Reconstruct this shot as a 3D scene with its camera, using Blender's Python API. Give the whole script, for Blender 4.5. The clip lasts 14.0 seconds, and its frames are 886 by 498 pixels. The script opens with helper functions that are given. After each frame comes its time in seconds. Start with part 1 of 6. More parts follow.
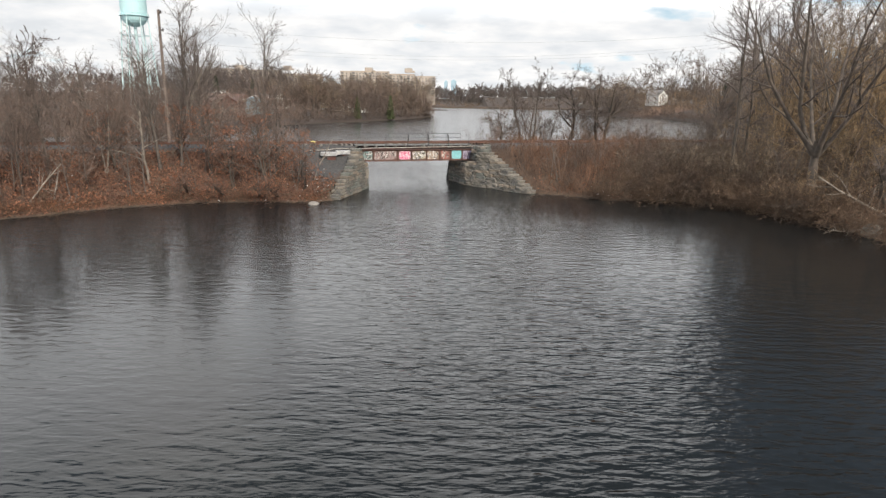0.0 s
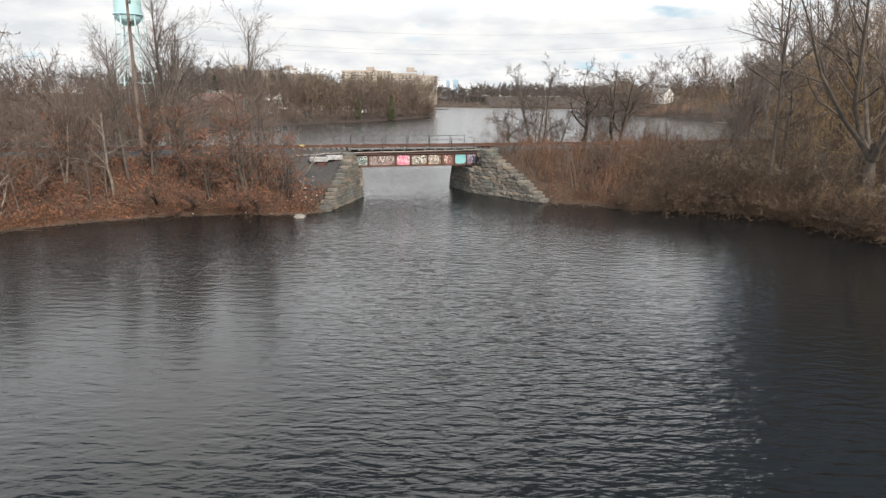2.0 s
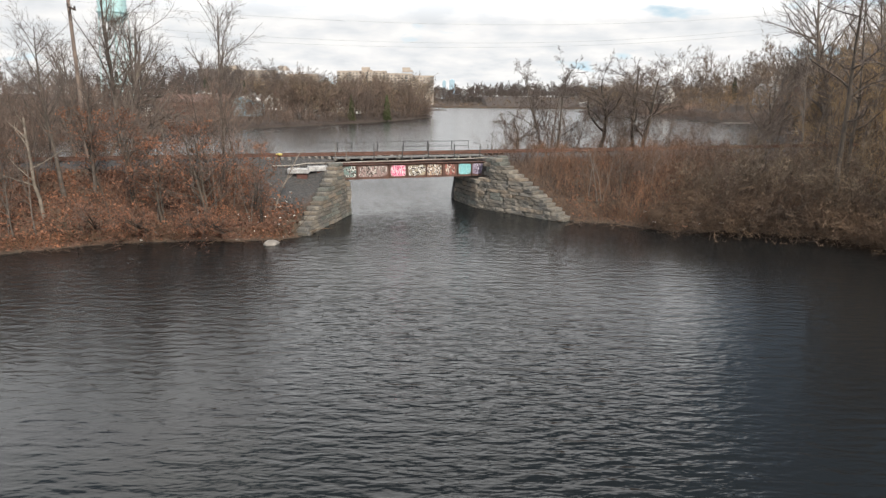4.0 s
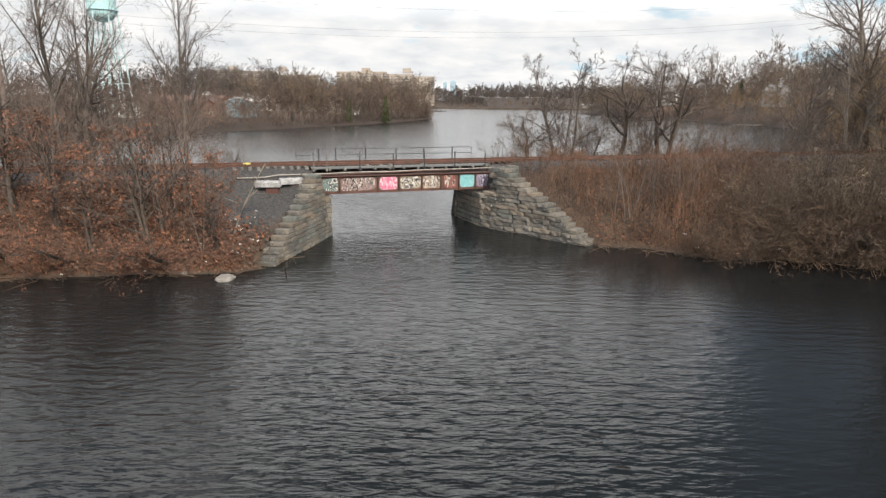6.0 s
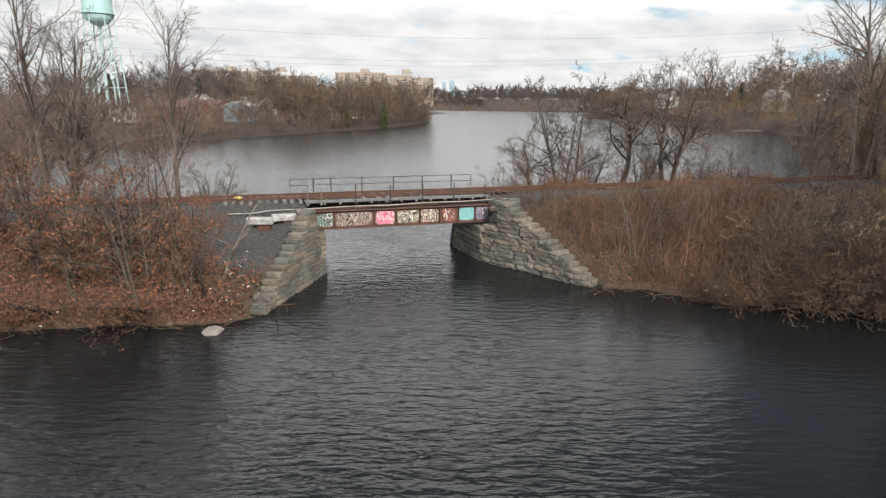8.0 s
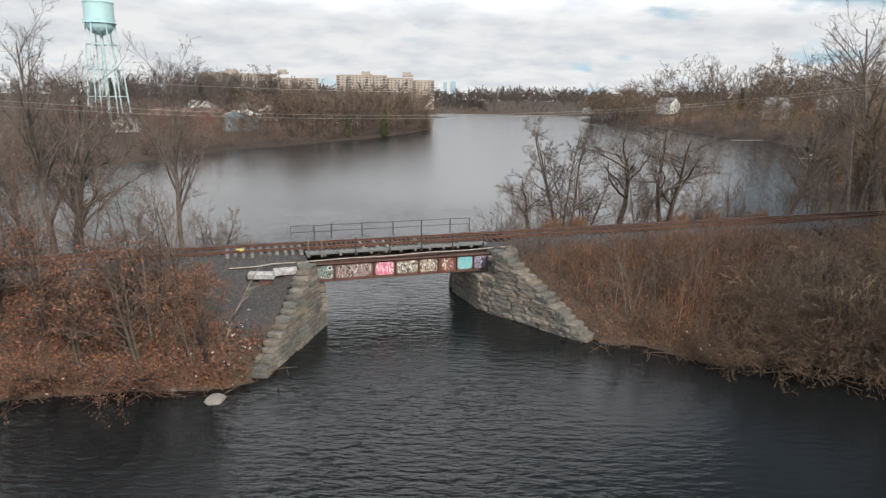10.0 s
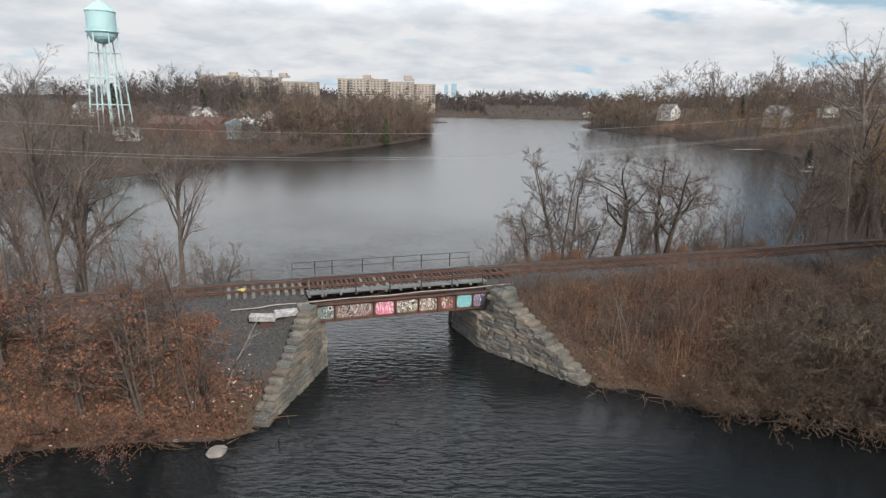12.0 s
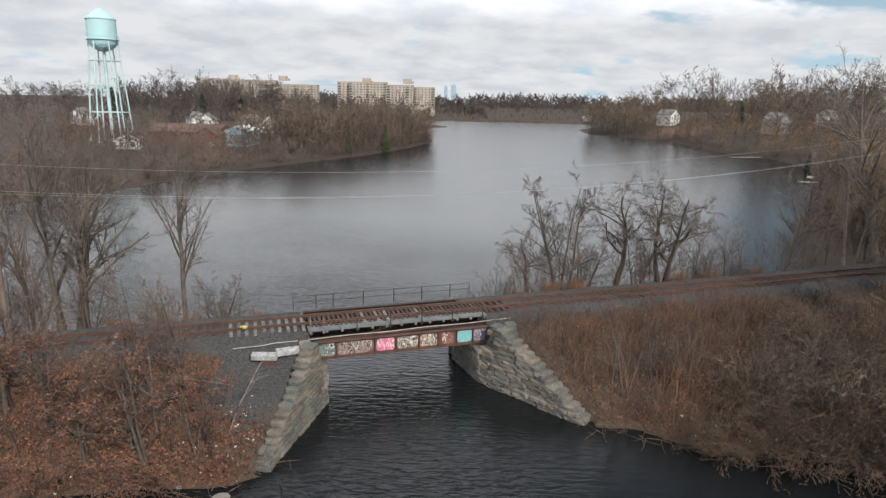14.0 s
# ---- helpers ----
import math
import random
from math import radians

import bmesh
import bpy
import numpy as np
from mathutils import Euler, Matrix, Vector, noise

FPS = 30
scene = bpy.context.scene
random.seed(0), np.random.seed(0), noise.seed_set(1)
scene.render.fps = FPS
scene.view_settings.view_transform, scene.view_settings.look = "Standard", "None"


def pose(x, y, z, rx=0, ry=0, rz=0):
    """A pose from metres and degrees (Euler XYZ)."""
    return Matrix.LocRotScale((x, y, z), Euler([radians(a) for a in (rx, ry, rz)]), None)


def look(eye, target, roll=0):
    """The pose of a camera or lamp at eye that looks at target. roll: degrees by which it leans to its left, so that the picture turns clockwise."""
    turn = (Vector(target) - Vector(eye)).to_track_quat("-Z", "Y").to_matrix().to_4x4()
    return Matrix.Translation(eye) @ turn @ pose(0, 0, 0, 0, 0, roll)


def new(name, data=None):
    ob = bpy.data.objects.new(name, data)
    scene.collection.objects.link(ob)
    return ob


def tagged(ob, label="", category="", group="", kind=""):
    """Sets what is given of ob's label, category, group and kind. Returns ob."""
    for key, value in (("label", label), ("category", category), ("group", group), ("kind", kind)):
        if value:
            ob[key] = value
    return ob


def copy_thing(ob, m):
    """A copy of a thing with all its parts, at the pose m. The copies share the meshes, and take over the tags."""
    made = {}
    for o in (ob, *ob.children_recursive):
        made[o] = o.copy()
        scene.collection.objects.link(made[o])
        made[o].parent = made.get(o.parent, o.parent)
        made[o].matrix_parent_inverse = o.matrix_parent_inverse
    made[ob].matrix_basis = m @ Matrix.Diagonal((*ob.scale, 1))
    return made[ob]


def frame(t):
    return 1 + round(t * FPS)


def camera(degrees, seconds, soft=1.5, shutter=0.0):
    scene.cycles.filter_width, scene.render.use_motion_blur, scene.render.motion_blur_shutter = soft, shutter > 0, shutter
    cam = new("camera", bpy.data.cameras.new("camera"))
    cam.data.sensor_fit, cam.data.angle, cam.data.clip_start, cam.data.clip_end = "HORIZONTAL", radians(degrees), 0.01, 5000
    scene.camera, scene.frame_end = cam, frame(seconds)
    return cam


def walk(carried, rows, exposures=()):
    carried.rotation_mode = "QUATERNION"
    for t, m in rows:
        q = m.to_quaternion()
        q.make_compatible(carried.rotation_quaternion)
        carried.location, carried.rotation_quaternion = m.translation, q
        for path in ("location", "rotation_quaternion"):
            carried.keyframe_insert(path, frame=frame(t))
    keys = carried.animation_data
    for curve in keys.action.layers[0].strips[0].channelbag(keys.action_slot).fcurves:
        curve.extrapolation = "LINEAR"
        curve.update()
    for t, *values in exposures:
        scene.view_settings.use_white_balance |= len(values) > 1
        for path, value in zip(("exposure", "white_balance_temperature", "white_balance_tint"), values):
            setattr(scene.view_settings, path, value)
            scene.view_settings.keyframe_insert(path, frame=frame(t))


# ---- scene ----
cam = camera(72.0, 14.0, soft=1.4)
PATH = [
    (0, (0.477, 1.279, 8.973), (0.455, 3.222, 8.497), 1.0),
    (0.5, (0.5, 2.649, 8.912), (0.474, 4.591, 8.437), 0.9),
    (1, (0.461, 4.29, 8.885), (0.433, 6.234, 8.415), 0.9),
    (1.5, (0.44, 5.89, 8.876), (0.41, 7.834, 8.405), 0.8),
    (2, (0.36, 7.57, 8.915), (0.329, 9.512, 8.437), 0.7),
    (2.5, (0.206, 9.442, 8.961), (0.177, 11.384, 8.482), 0.7),
    (3, (0.035, 11.56, 8.961), (0.008, 13.501, 8.48), 0.6),
    (3.2, (-0.011, 12.437, 8.955), (-0.036, 14.378, 8.473), 0.6),
    (5.3, (-0.426, 22.1, 8.805), (-0.444, 24.045, 8.339), 0.5),
    (5.5, (-0.369, 22.865, 8.796), (-0.389, 24.809, 8.328), 0.5),
    (6, (-0.152, 24.131, 8.782), (-0.175, 26.074, 8.309), 0.6),
    (6.5, (-0.066, 25.046, 9.005), (-0.088, 26.989, 8.529), 0.6),
    (7, (-0.075, 25.574, 9.546), (-0.096, 27.517, 9.072), 0.6),
    (7.5, (-0.172, 25.942, 10.222), (-0.191, 27.885, 9.747), 0.7),
    (8, (-0.212, 26.116, 10.863), (-0.23, 28.059, 10.388), 0.8),
    (10.5, (-0.111, 26.33, 15.106), (-0.132, 28.272, 14.63), 1.0),
    (11, (-0.097, 26.334, 15.701), (-0.118, 28.278, 15.229), 1.1),
    (11.5, (-0.087, 26.454, 16.325), (-0.108, 28.398, 15.854), 1.1),
    (12, (-0.109, 26.568, 16.997), (-0.131, 28.511, 16.526), 1.1),
    (12.5, (-0.125, 26.642, 17.62), (-0.147, 28.586, 17.15), 1.1),
    (13, (-0.16, 26.698, 18.246), (-0.182, 28.642, 17.778), 1.1),
    (13.5, (-0.159, 26.743, 18.901), (-0.182, 28.688, 18.434), 1.1),
    (14, (-0.242, 26.836, 19.466), (-0.262, 28.78, 18.998), 1.2),
]
walk(cam, [(t, look(eye, target, roll)) for t, eye, target, roll in PATH], [(0, 0.33, 6500, 10), (5.5, 0.31, 6550, 10), (7.5, 0.26, 6550, 10), (10.5, 0.07, 6350, 10), (14, 0.0, 6250, 10)])

# ---- world, sun, exposure ----
SUN_AZ, SUN_EL = radians(148.0), radians(38.0)      # compass angle from +y, clockwise
world = bpy.data.worlds.new("sky")
scene.world = world
world.use_nodes = True
wn, wl = world.node_tree.nodes, world.node_tree.links
wn.clear()
w_out, w_bg = wn.new("ShaderNodeOutputWorld"), wn.new("ShaderNodeBackground")
w_sky = wn.new("ShaderNodeTexSky")
w_sky.sky_type, w_sky.sun_disc = "NISHITA", False
w_sky.sun_elevation, w_sky.sun_rotation = SUN_EL, SUN_AZ
w_gain = wn.new("ShaderNodeVectorMath")
w_gain.operation = "SCALE"
w_gain.inputs["Scale"].default_value = 0.13
wl.new(w_sky.outputs[0], w_gain.inputs[0])
w_co, w_sep = wn.new("ShaderNodeTexCoord"), wn.new("ShaderNodeSeparateXYZ")
wl.new(w_co.outputs["Generated"], w_sep.inputs[0])


def w_math(op, a, b=None):
    n = wn.new("ShaderNodeMath")
    n.operation = op
    for i, v in enumerate((a, b)):
        if v is None:
            continue
        if isinstance(v, (int, float)):
            n.inputs[i].default_value = v
        else:
            wl.new(v, n.inputs[i])
    return n.outputs[0]


def w_ramp(fac, *stops):
    n = wn.new("ShaderNodeValToRGB")
    e = n.color_ramp.elements
    while len(e) < len(stops):
        e.new(0.5)
    for el, (p, c) in zip(e, stops):
        el.position, el.color = p, (*c, 1)
    wl.new(fac, n.inputs[0])
    return n.outputs[0]


def w_noise(vec, scale, detail, rough):
    n = wn.new("ShaderNodeTexNoise")
    n.inputs["Scale"].default_value, n.inputs["Detail"].default_value, n.inputs["Roughness"].default_value = scale, detail, rough
    wl.new(vec, n.inputs["Vector"])
    return n.outputs["Fac"]


def w_mix(fac, a, b):
    n = wn.new("ShaderNodeMix")
    n.data_type = "RGBA"
    for sock, v in ((n.inputs["Factor"], fac), (n.inputs["A"], a), (n.inputs["B"], b)):
        sock = {"Factor": n.inputs[0], "A": n.inputs[6], "B": n.inputs[7]}[sock.name]
        if isinstance(v, (tuple, float, int)):
            sock.default_value = v
        else:
            wl.new(v, sock)
    return n.outputs[2]


# a sheet of broken cloud, spread on a plane high above, so that it closes up towards the horizon
w_high = w_math("ADD", w_math("MAXIMUM", w_sep.outputs["Z"], 0.0), 0.22)
w_cloud_co = wn.new("ShaderNodeCombineXYZ")
wl.new(w_math("DIVIDE", w_sep.outputs["X"], w_high), w_cloud_co.inputs[0])
wl.new(w_math("DIVIDE", w_sep.outputs["Y"], w_high), w_cloud_co.inputs[1])
w_co_out = w_cloud_co.outputs[0]
w_thin = wn.new("ShaderNodeMapRange")
w_thin.inputs[1].default_value, w_thin.inputs[2].default_value, w_thin.inputs[4].default_value = 0.22, 0.54, 0.50
wl.new(w_sep.outputs["X"], w_thin.inputs[0])
w_open = wn.new("ShaderNodeMapRange")                  # more blue shows overhead than along the horizon
w_open.inputs[1].default_value, w_open.inputs[2].default_value, w_open.inputs[4].default_value = 0.44, 0.66, 0.28
wl.new(w_sep.outputs["Z"], w_open.inputs[0])
w_lift = wn.new("ShaderNodeMapRange")
w_lift.inputs[1].default_value, w_lift.inputs[2].default_value, w_lift.inputs[3].default_value = 0.08, 0.19, 0.16
wl.new(w_sep.outputs["Z"], w_lift.inputs[0])
w_west = wn.new("ShaderNodeMapRange")                  # the cloud lies thicker towards the west
w_west.inputs[1].default_value, w_west.inputs[2].default_value, w_west.inputs[3].default_value = -0.32, 0.05, 0.55
wl.new(w_sep.outputs["X"], w_west.inputs[0])
w_cover = w_math("SUBTRACT", w_math("SUBTRACT", w_math("SUBTRACT", w_noise(w_co_out, 1.8, 7, 0.50), -0.045), w_math("MULTIPLY", w_thin.outputs[0], w_lift.outputs[0])), w_math("MULTIPLY", w_open.outputs[0], w_west.outputs[0]))
w_tone = w_noise(w_co_out, 3.0, 7, 0.55)
w_cloud = w_ramp(w_tone, (0.36, (0.76, 0.785, 0.81)), (0.45, (0.85, 0.865, 0.88)), (0.53, (0.92, 0.92, 0.92)), (0.60, (0.98, 0.975, 0.965)))
w_mask = w_ramp(w_cover, (0.33, (0, 0, 0)), (0.41, (1, 1, 1)))
w_veil = wn.new("ShaderNodeMapRange")
w_veil.inputs[1].default_value, w_veil.inputs[2].default_value, w_veil.inputs[3].default_value, w_veil.inputs[4].default_value = 0.10, 0.22, 0.85, 0.10
wl.new(w_sep.outputs["Z"], w_veil.inputs[0])
w_blue = w_mix(w_veil.outputs[0], w_mix(0.6, w_gain.outputs[0], (0.142, 0.148, 0.153, 1)), (0.50, 0.69, 0.80, 1))
# cloud is brighter overhead than at the horizon
w_lit = wn.new("ShaderNodeMapRange")
w_lit.inputs[1].default_value, w_lit.inputs[2].default_value, w_lit.inputs[3].default_value, w_lit.inputs[4].default_value = 0.115, 0.21, 0.82, 1.70
wl.new(w_sep.outputs["Z"], w_lit.inputs[0])
w_shine = wn.new("ShaderNodeVectorMath")
w_shine.operation = "SCALE"
wl.new(w_cloud, w_shine.inputs[0])
wl.new(w_lit.outputs[0], w_shine.inputs["Scale"])
wl.new(w_mix(w_mask, w_blue, w_shine.outputs[0]), w_bg.inputs["Color"])
wl.new(w_bg.outputs[0], w_out.inputs[0])

sun = new("sun", bpy.data.lights.new("sun", "SUN"))
sun.data.energy, sun.data.angle, sun.data.color = 3.8, radians(6), (1.0, 0.915, 0.79)
sun_from = Vector((math.sin(SUN_AZ) * math.cos(SUN_EL), math.cos(SUN_AZ) * math.cos(SUN_EL), math.sin(SUN_EL)))
sun.matrix_world = look(sun_from * 300, (0, 0, 0))


# ---- materials ----
def nodes_of(name):
    m = bpy.data.materials.new(name)
    m.use_nodes = True
    nt = m.node_tree
    return m, nt, nt.nodes["Principled BSDF"]


def nd(nt, kind, **ins):
    n = nt.nodes.new(kind)
    for k, v in ins.items():
        s = n.inputs[k.replace("_", " ")]
        if hasattr(v, "is_linked"):
            nt.links.new(v, s)
        else:
            s.default_value = v
    return n


def op(nt, what, a, b=0.0):
    n = nt.nodes.new("ShaderNodeMath")
    n.operation = what
    for i, v in enumerate((a, b)):
        if hasattr(v, "is_linked"):
            nt.links.new(v, n.inputs[i])
        else:
            n.inputs[i].default_value = v
    return n.outputs[0]


def mixc(nt, fac, a, b, blend="MIX"):
    n = nt.nodes.new("ShaderNodeMix")
    n.data_type, n.blend_type = "RGBA", blend
    for i, v in ((0, fac), (6, a), (7, b)):
        if hasattr(v, "is_linked"):
            nt.links.new(v, n.inputs[i])
        else:
            n.inputs[i].default_value = (*v, 1) if isinstance(v, tuple) and len(v) == 3 else v
    return n.outputs[2]


def ramp(nt, fac, lo, hi):
    n = nt.nodes.new("ShaderNodeMapRange")
    n.inputs[1].default_value, n.inputs[2].default_value = lo, hi
    nt.links.new(fac, n.inputs[0])
    return n.outputs[0]


def surf(name, a, b, scale=2.0, fine=25.0, rough=0.85, bump=0.4, metal=0.0, vary=0.0, c=None, local=False, island=0.0, cut=(0.4, 0.6)):
    """A worn surface: colours a and b in patches, c in fine specks, relief, and a change of tone from thing to thing."""
    m, nt, bs = nodes_of(name)
    if local:
        co = nt.nodes.new("ShaderNodeTexCoord").outputs["Object"]
    else:
        co = nt.nodes.new("ShaderNodeNewGeometry").outputs["Position"]
    n1 = nd(nt, "ShaderNodeTexNoise", Vector=co, Scale=scale, Detail=5.0, Roughness=0.6).outputs["Fac"]
    n2 = nd(nt, "ShaderNodeTexNoise", Vector=co, Scale=fine, Detail=4.0, Roughness=0.65).outputs["Fac"]
    col = mixc(nt, ramp(nt, n1, *cut), a, b)
    if c:
        col = mixc(nt, ramp(nt, n2, 0.54, 0.68), col, c)
    tone = op(nt, "ADD", op(nt, "MULTIPLY", n2, 0.7), 0.65)
    if vary:
        r = nt.nodes.new("ShaderNodeObjectInfo").outputs["Random"]
        tone = op(nt, "MULTIPLY", tone, op(nt, "ADD", op(nt, "MULTIPLY", r, 2 * vary), 1 - vary))
    if island:
        r = nt.nodes.new("ShaderNodeNewGeometry").outputs["Random Per Island"]
        tone = op(nt, "MULTIPLY", tone, op(nt, "ADD", op(nt, "MULTIPLY", r, 2 * island), 1 - island))
    sc = nt.nodes.new("ShaderNodeVectorMath")
    sc.operation = "SCALE"
    nt.links.new(col, sc.inputs[0])
    nt.links.new(tone, sc.inputs["Scale"])
    nt.links.new(sc.outputs[0], bs.inputs["Base Color"])
    bs.inputs["Roughness"].default_value, bs.inputs["Metallic"].default_value = rough, metal
    if bump:
        b1 = nd(nt, "ShaderNodeBump", Height=n2, Strength=bump, Distance=0.6 / fine)
        b2 = nd(nt, "ShaderNodeBump", Height=n1, Strength=bump * 0.6, Distance=0.15 / scale, Normal=b1.outputs[0])
        nt.links.new(b2.outputs[0], bs.inputs["Normal"])
    return m


TURN = radians(18.7)                    # the railway runs this much off the x axis
CU, SU = math.cos(TURN), math.sin(TURN)
OX, OY = -3.86, 69.5                    # middle of the track on the bridge


def at(u, v, z=0.0):
    """Along the track, across it (away from the first camera), up."""
    return Vector((OX + u * CU - v * SU, OY + u * SU + v * CU, z))


def ground_material():
    m, nt, bs = nodes_of("ground")
    pos = nt.nodes.new("ShaderNodeNewGeometry").outputs["Position"]
    sp = nd(nt, "ShaderNodeSeparateXYZ", Vector=pos)
    x, y, z = sp.outputs
    v = op(nt, "ADD", op(nt, "MULTIPLY", op(nt, "SUBTRACT", x, OX), -SU), op(nt, "MULTIPLY", op(nt, "SUBTRACT", y, OY), CU))
    n1 = nd(nt, "ShaderNodeTexNoise", Vector=pos, Scale=0.35, Detail=5.0).outputs["Fac"]
    n2 = nd(nt, "ShaderNodeTexNoise", Vector=pos, Scale=3.0, Detail=6.0, Roughness=0.7).outputs["Fac"]
    vo = nd(nt, "ShaderNodeTexVoronoi", Vector=pos, Scale=9.0)
    leaf = mixc(nt, ramp(nt, n2, 0.35, 0.62), (0.04, 0.029, 0.023), (0.08, 0.052, 0.037))
    leaf = mixc(nt, op(nt, "MULTIPLY", ramp(nt, x, -6.0, -14.0), ramp(nt, n1, 0.36, 0.56)), leaf, (0.112, 0.058, 0.042))
    leaf = mixc(nt, ramp(nt, n1, 0.52, 0.68), leaf, (0.085, 0.068, 0.05))
    sc = nt.nodes.new("ShaderNodeSeparateColor")
    nt.links.new(vo.outputs["Color"], sc.inputs[0])
    leaf = mixc(nt, op(nt, "MULTIPLY", sc.outputs[0], 0.55), leaf, mixc(nt, sc.outputs[1], (0.03, 0.022, 0.018), (0.19, 0.11, 0.065)))
    gv = nd(nt, "ShaderNodeTexVoronoi", Vector=pos, Scale=14.0)
    gs = nt.nodes.new("ShaderNodeSeparateColor")
    nt.links.new(gv.outputs["Color"], gs.inputs[0])
    gravel = mixc(nt, gs.outputs[0], (0.030, 0.030, 0.031), (0.092, 0.090, 0.090))
    gravel = mixc(nt, ramp(nt, n2, 0.56, 0.75), gravel, (0.15, 0.10, 0.075))
    edge = op(nt, "ADD", op(nt, "ABSOLUTE", v), op(nt, "MULTIPLY", op(nt, "SUBTRACT", n1, 0.5), 3.5))
    mask = ramp(nt, edge, 3.9, 2.9)
    # a worn gravel apron beside the west abutment
    dx, dy = op(nt, "SUBTRACT", x, -12.2), op(nt, "SUBTRACT", y, 62.3)
    far = op(nt, "SQRT", op(nt, "ADD", op(nt, "MULTIPLY", dx, dx), op(nt, "MULTIPLY", op(nt, "MULTIPLY", dy, dy), 0.3)))
    apron = ramp(nt, op(nt, "ADD", far, op(nt, "MULTIPLY", op(nt, "SUBTRACT", n2, 0.5), 2.0)), 3.4, 2.3)
    mask = op(nt, "MAXIMUM", mask, apron)
    col = mixc(nt, mask, leaf, gravel)
    # far ground darkened: shade of the woods put into its colour
    col = mixc(nt, op(nt, "MULTIPLY", ramp(nt, y, 110.0, 190.0), 0.85), col, mixc(nt, n1, (0.036, 0.030, 0.027), (0.066, 0.049, 0.040)))
    # leaf-covered lawn below the white house
    lx, ly = op(nt, "SUBTRACT", x, 141.0), op(nt, "SUBTRACT", y, 410.0)
    lawn = op(nt, "SQRT", op(nt, "ADD", op(nt, "MULTIPLY", lx, lx), op(nt, "MULTIPLY", ly, ly)))
    col = mixc(nt, ramp(nt, lawn, 24.0, 12.0), col, (0.15, 0.088, 0.058))
    mud = mixc(nt, ramp(nt, op(nt, "ADD", z, op(nt, "MULTIPLY", n2, 0.3)), 0.26, 0.10), col, (0.045, 0.038, 0.03))
    nt.links.new(mud, bs.inputs["Base Color"])
    bs.inputs["Roughness"].default_value = 0.95
    b1 = nd(nt, "ShaderNodeBump", Height=vo.outputs["Distance"], Strength=0.7, Distance=0.05)
    b2 = nd(nt, "ShaderNodeBump", Height=n2, Strength=0.8, Distance=0.15, Normal=b1.outputs[0])
    nt.links.new(b2.outputs[0], bs.inputs["Normal"])
    return m


def water_material():
    m, nt, bs = nodes_of("water")
    pos = nt.nodes.new("ShaderNodeNewGeometry").outputs["Position"]
    mp = nd(nt, "ShaderNodeMapping", Vector=pos, Scale=(0.50, 1.5, 1.0), Rotation=(0, 0, radians(6)))
    mq = nd(nt, "ShaderNodeMapping", Vector=pos, Scale=(0.52, 1.2, 1.0), Rotation=(0, 0, radians(-14)))
    swell = nd(nt, "ShaderNodeTexNoise", Vector=mp.outputs[0], Scale=1.85, Detail=2.0, Roughness=0.5, Distortion=0.35).outputs["Fac"]
    rip = nd(nt, "ShaderNodeTexNoise", Vector=mq.outputs[0], Scale=4.6, Detail=2.0, Roughness=0.5, Distortion=0.4).outputs["Fac"]
    gust = nd(nt, "ShaderNodeTexNoise", Vector=pos, Scale=0.045, Detail=3.0).outputs["Fac"]
    amp = op(nt, "ADD", op(nt, "MULTIPLY", ramp(nt, gust, 0.38, 0.62), 0.5), 0.6)
    x, y, _ = nd(nt, "ShaderNodeSeparateXYZ", Vector=pos).outputs
    calm = op(nt, "ADD", op(nt, "MULTIPLY", ramp(nt, y, 130.0, 74.0), 0.88), 0.12)      # the lake lies calmer beyond the causeway
    # the wind draws through the channel and leaves the water under both banks still
    bend = op(nt, "MULTIPLY", op(nt, "SUBTRACT", gust, 0.5), 9.0)
    east = op(nt, "MAXIMUM", op(nt, "MULTIPLY", ramp(nt, y, 42.0, 52.0), ramp(nt, x, 0.5, 8.0)), op(nt, "MULTIPLY", op(nt, "MULTIPLY", ramp(nt, y, 12.0, 34.0), 0.78), ramp(nt, op(nt, "ADD", x, bend), 0.0, 13.0)))
    west = op(nt, "MULTIPLY", op(nt, "MULTIPLY", ramp(nt, op(nt, "ADD", x, bend), 0.0, -8.0), ramp(nt, y, 42.0, 30.0)), 0.85)
    lee = op(nt, "MAXIMUM", op(nt, "MAXIMUM", east, west), op(nt, "MULTIPLY", op(nt, "MULTIPLY", ramp(nt, y, 46.0, 54.0), 0.55), ramp(nt, x, -6.0, -12.0)))
    calm = op(nt, "MULTIPLY", calm, op(nt, "SUBTRACT", 1.0, op(nt, "MULTIPLY", op(nt, "MULTIPLY", lee, ramp(nt, y, 80.0, 72.0)), 0.82)))
    amp = op(nt, "MULTIPLY", amp, calm)
    h = op(nt, "ADD", op(nt, "MULTIPLY", swell, 1.0), op(nt, "MULTIPLY", rip, 0.27))
    bp = nd(nt, "ShaderNodeBump", Height=op(nt, "MULTIPLY", h, amp), Strength=1.0, Distance=0.112)
    nt.links.new(bp.outputs[0], bs.inputs["Normal"])
    bs.inputs["Base Color"].default_value = (0.0085, 0.0099, 0.0107, 1)
    # wavelets too fine to tell apart roughen the open lake
    nt.links.new(op(nt, "ADD", op(nt, "MULTIPLY", ramp(nt, y, 22.0, 55.0), 0.10), 0.075), bs.inputs["Roughness"])
    bs.inputs["IOR"].default_value = 1.352
    return m


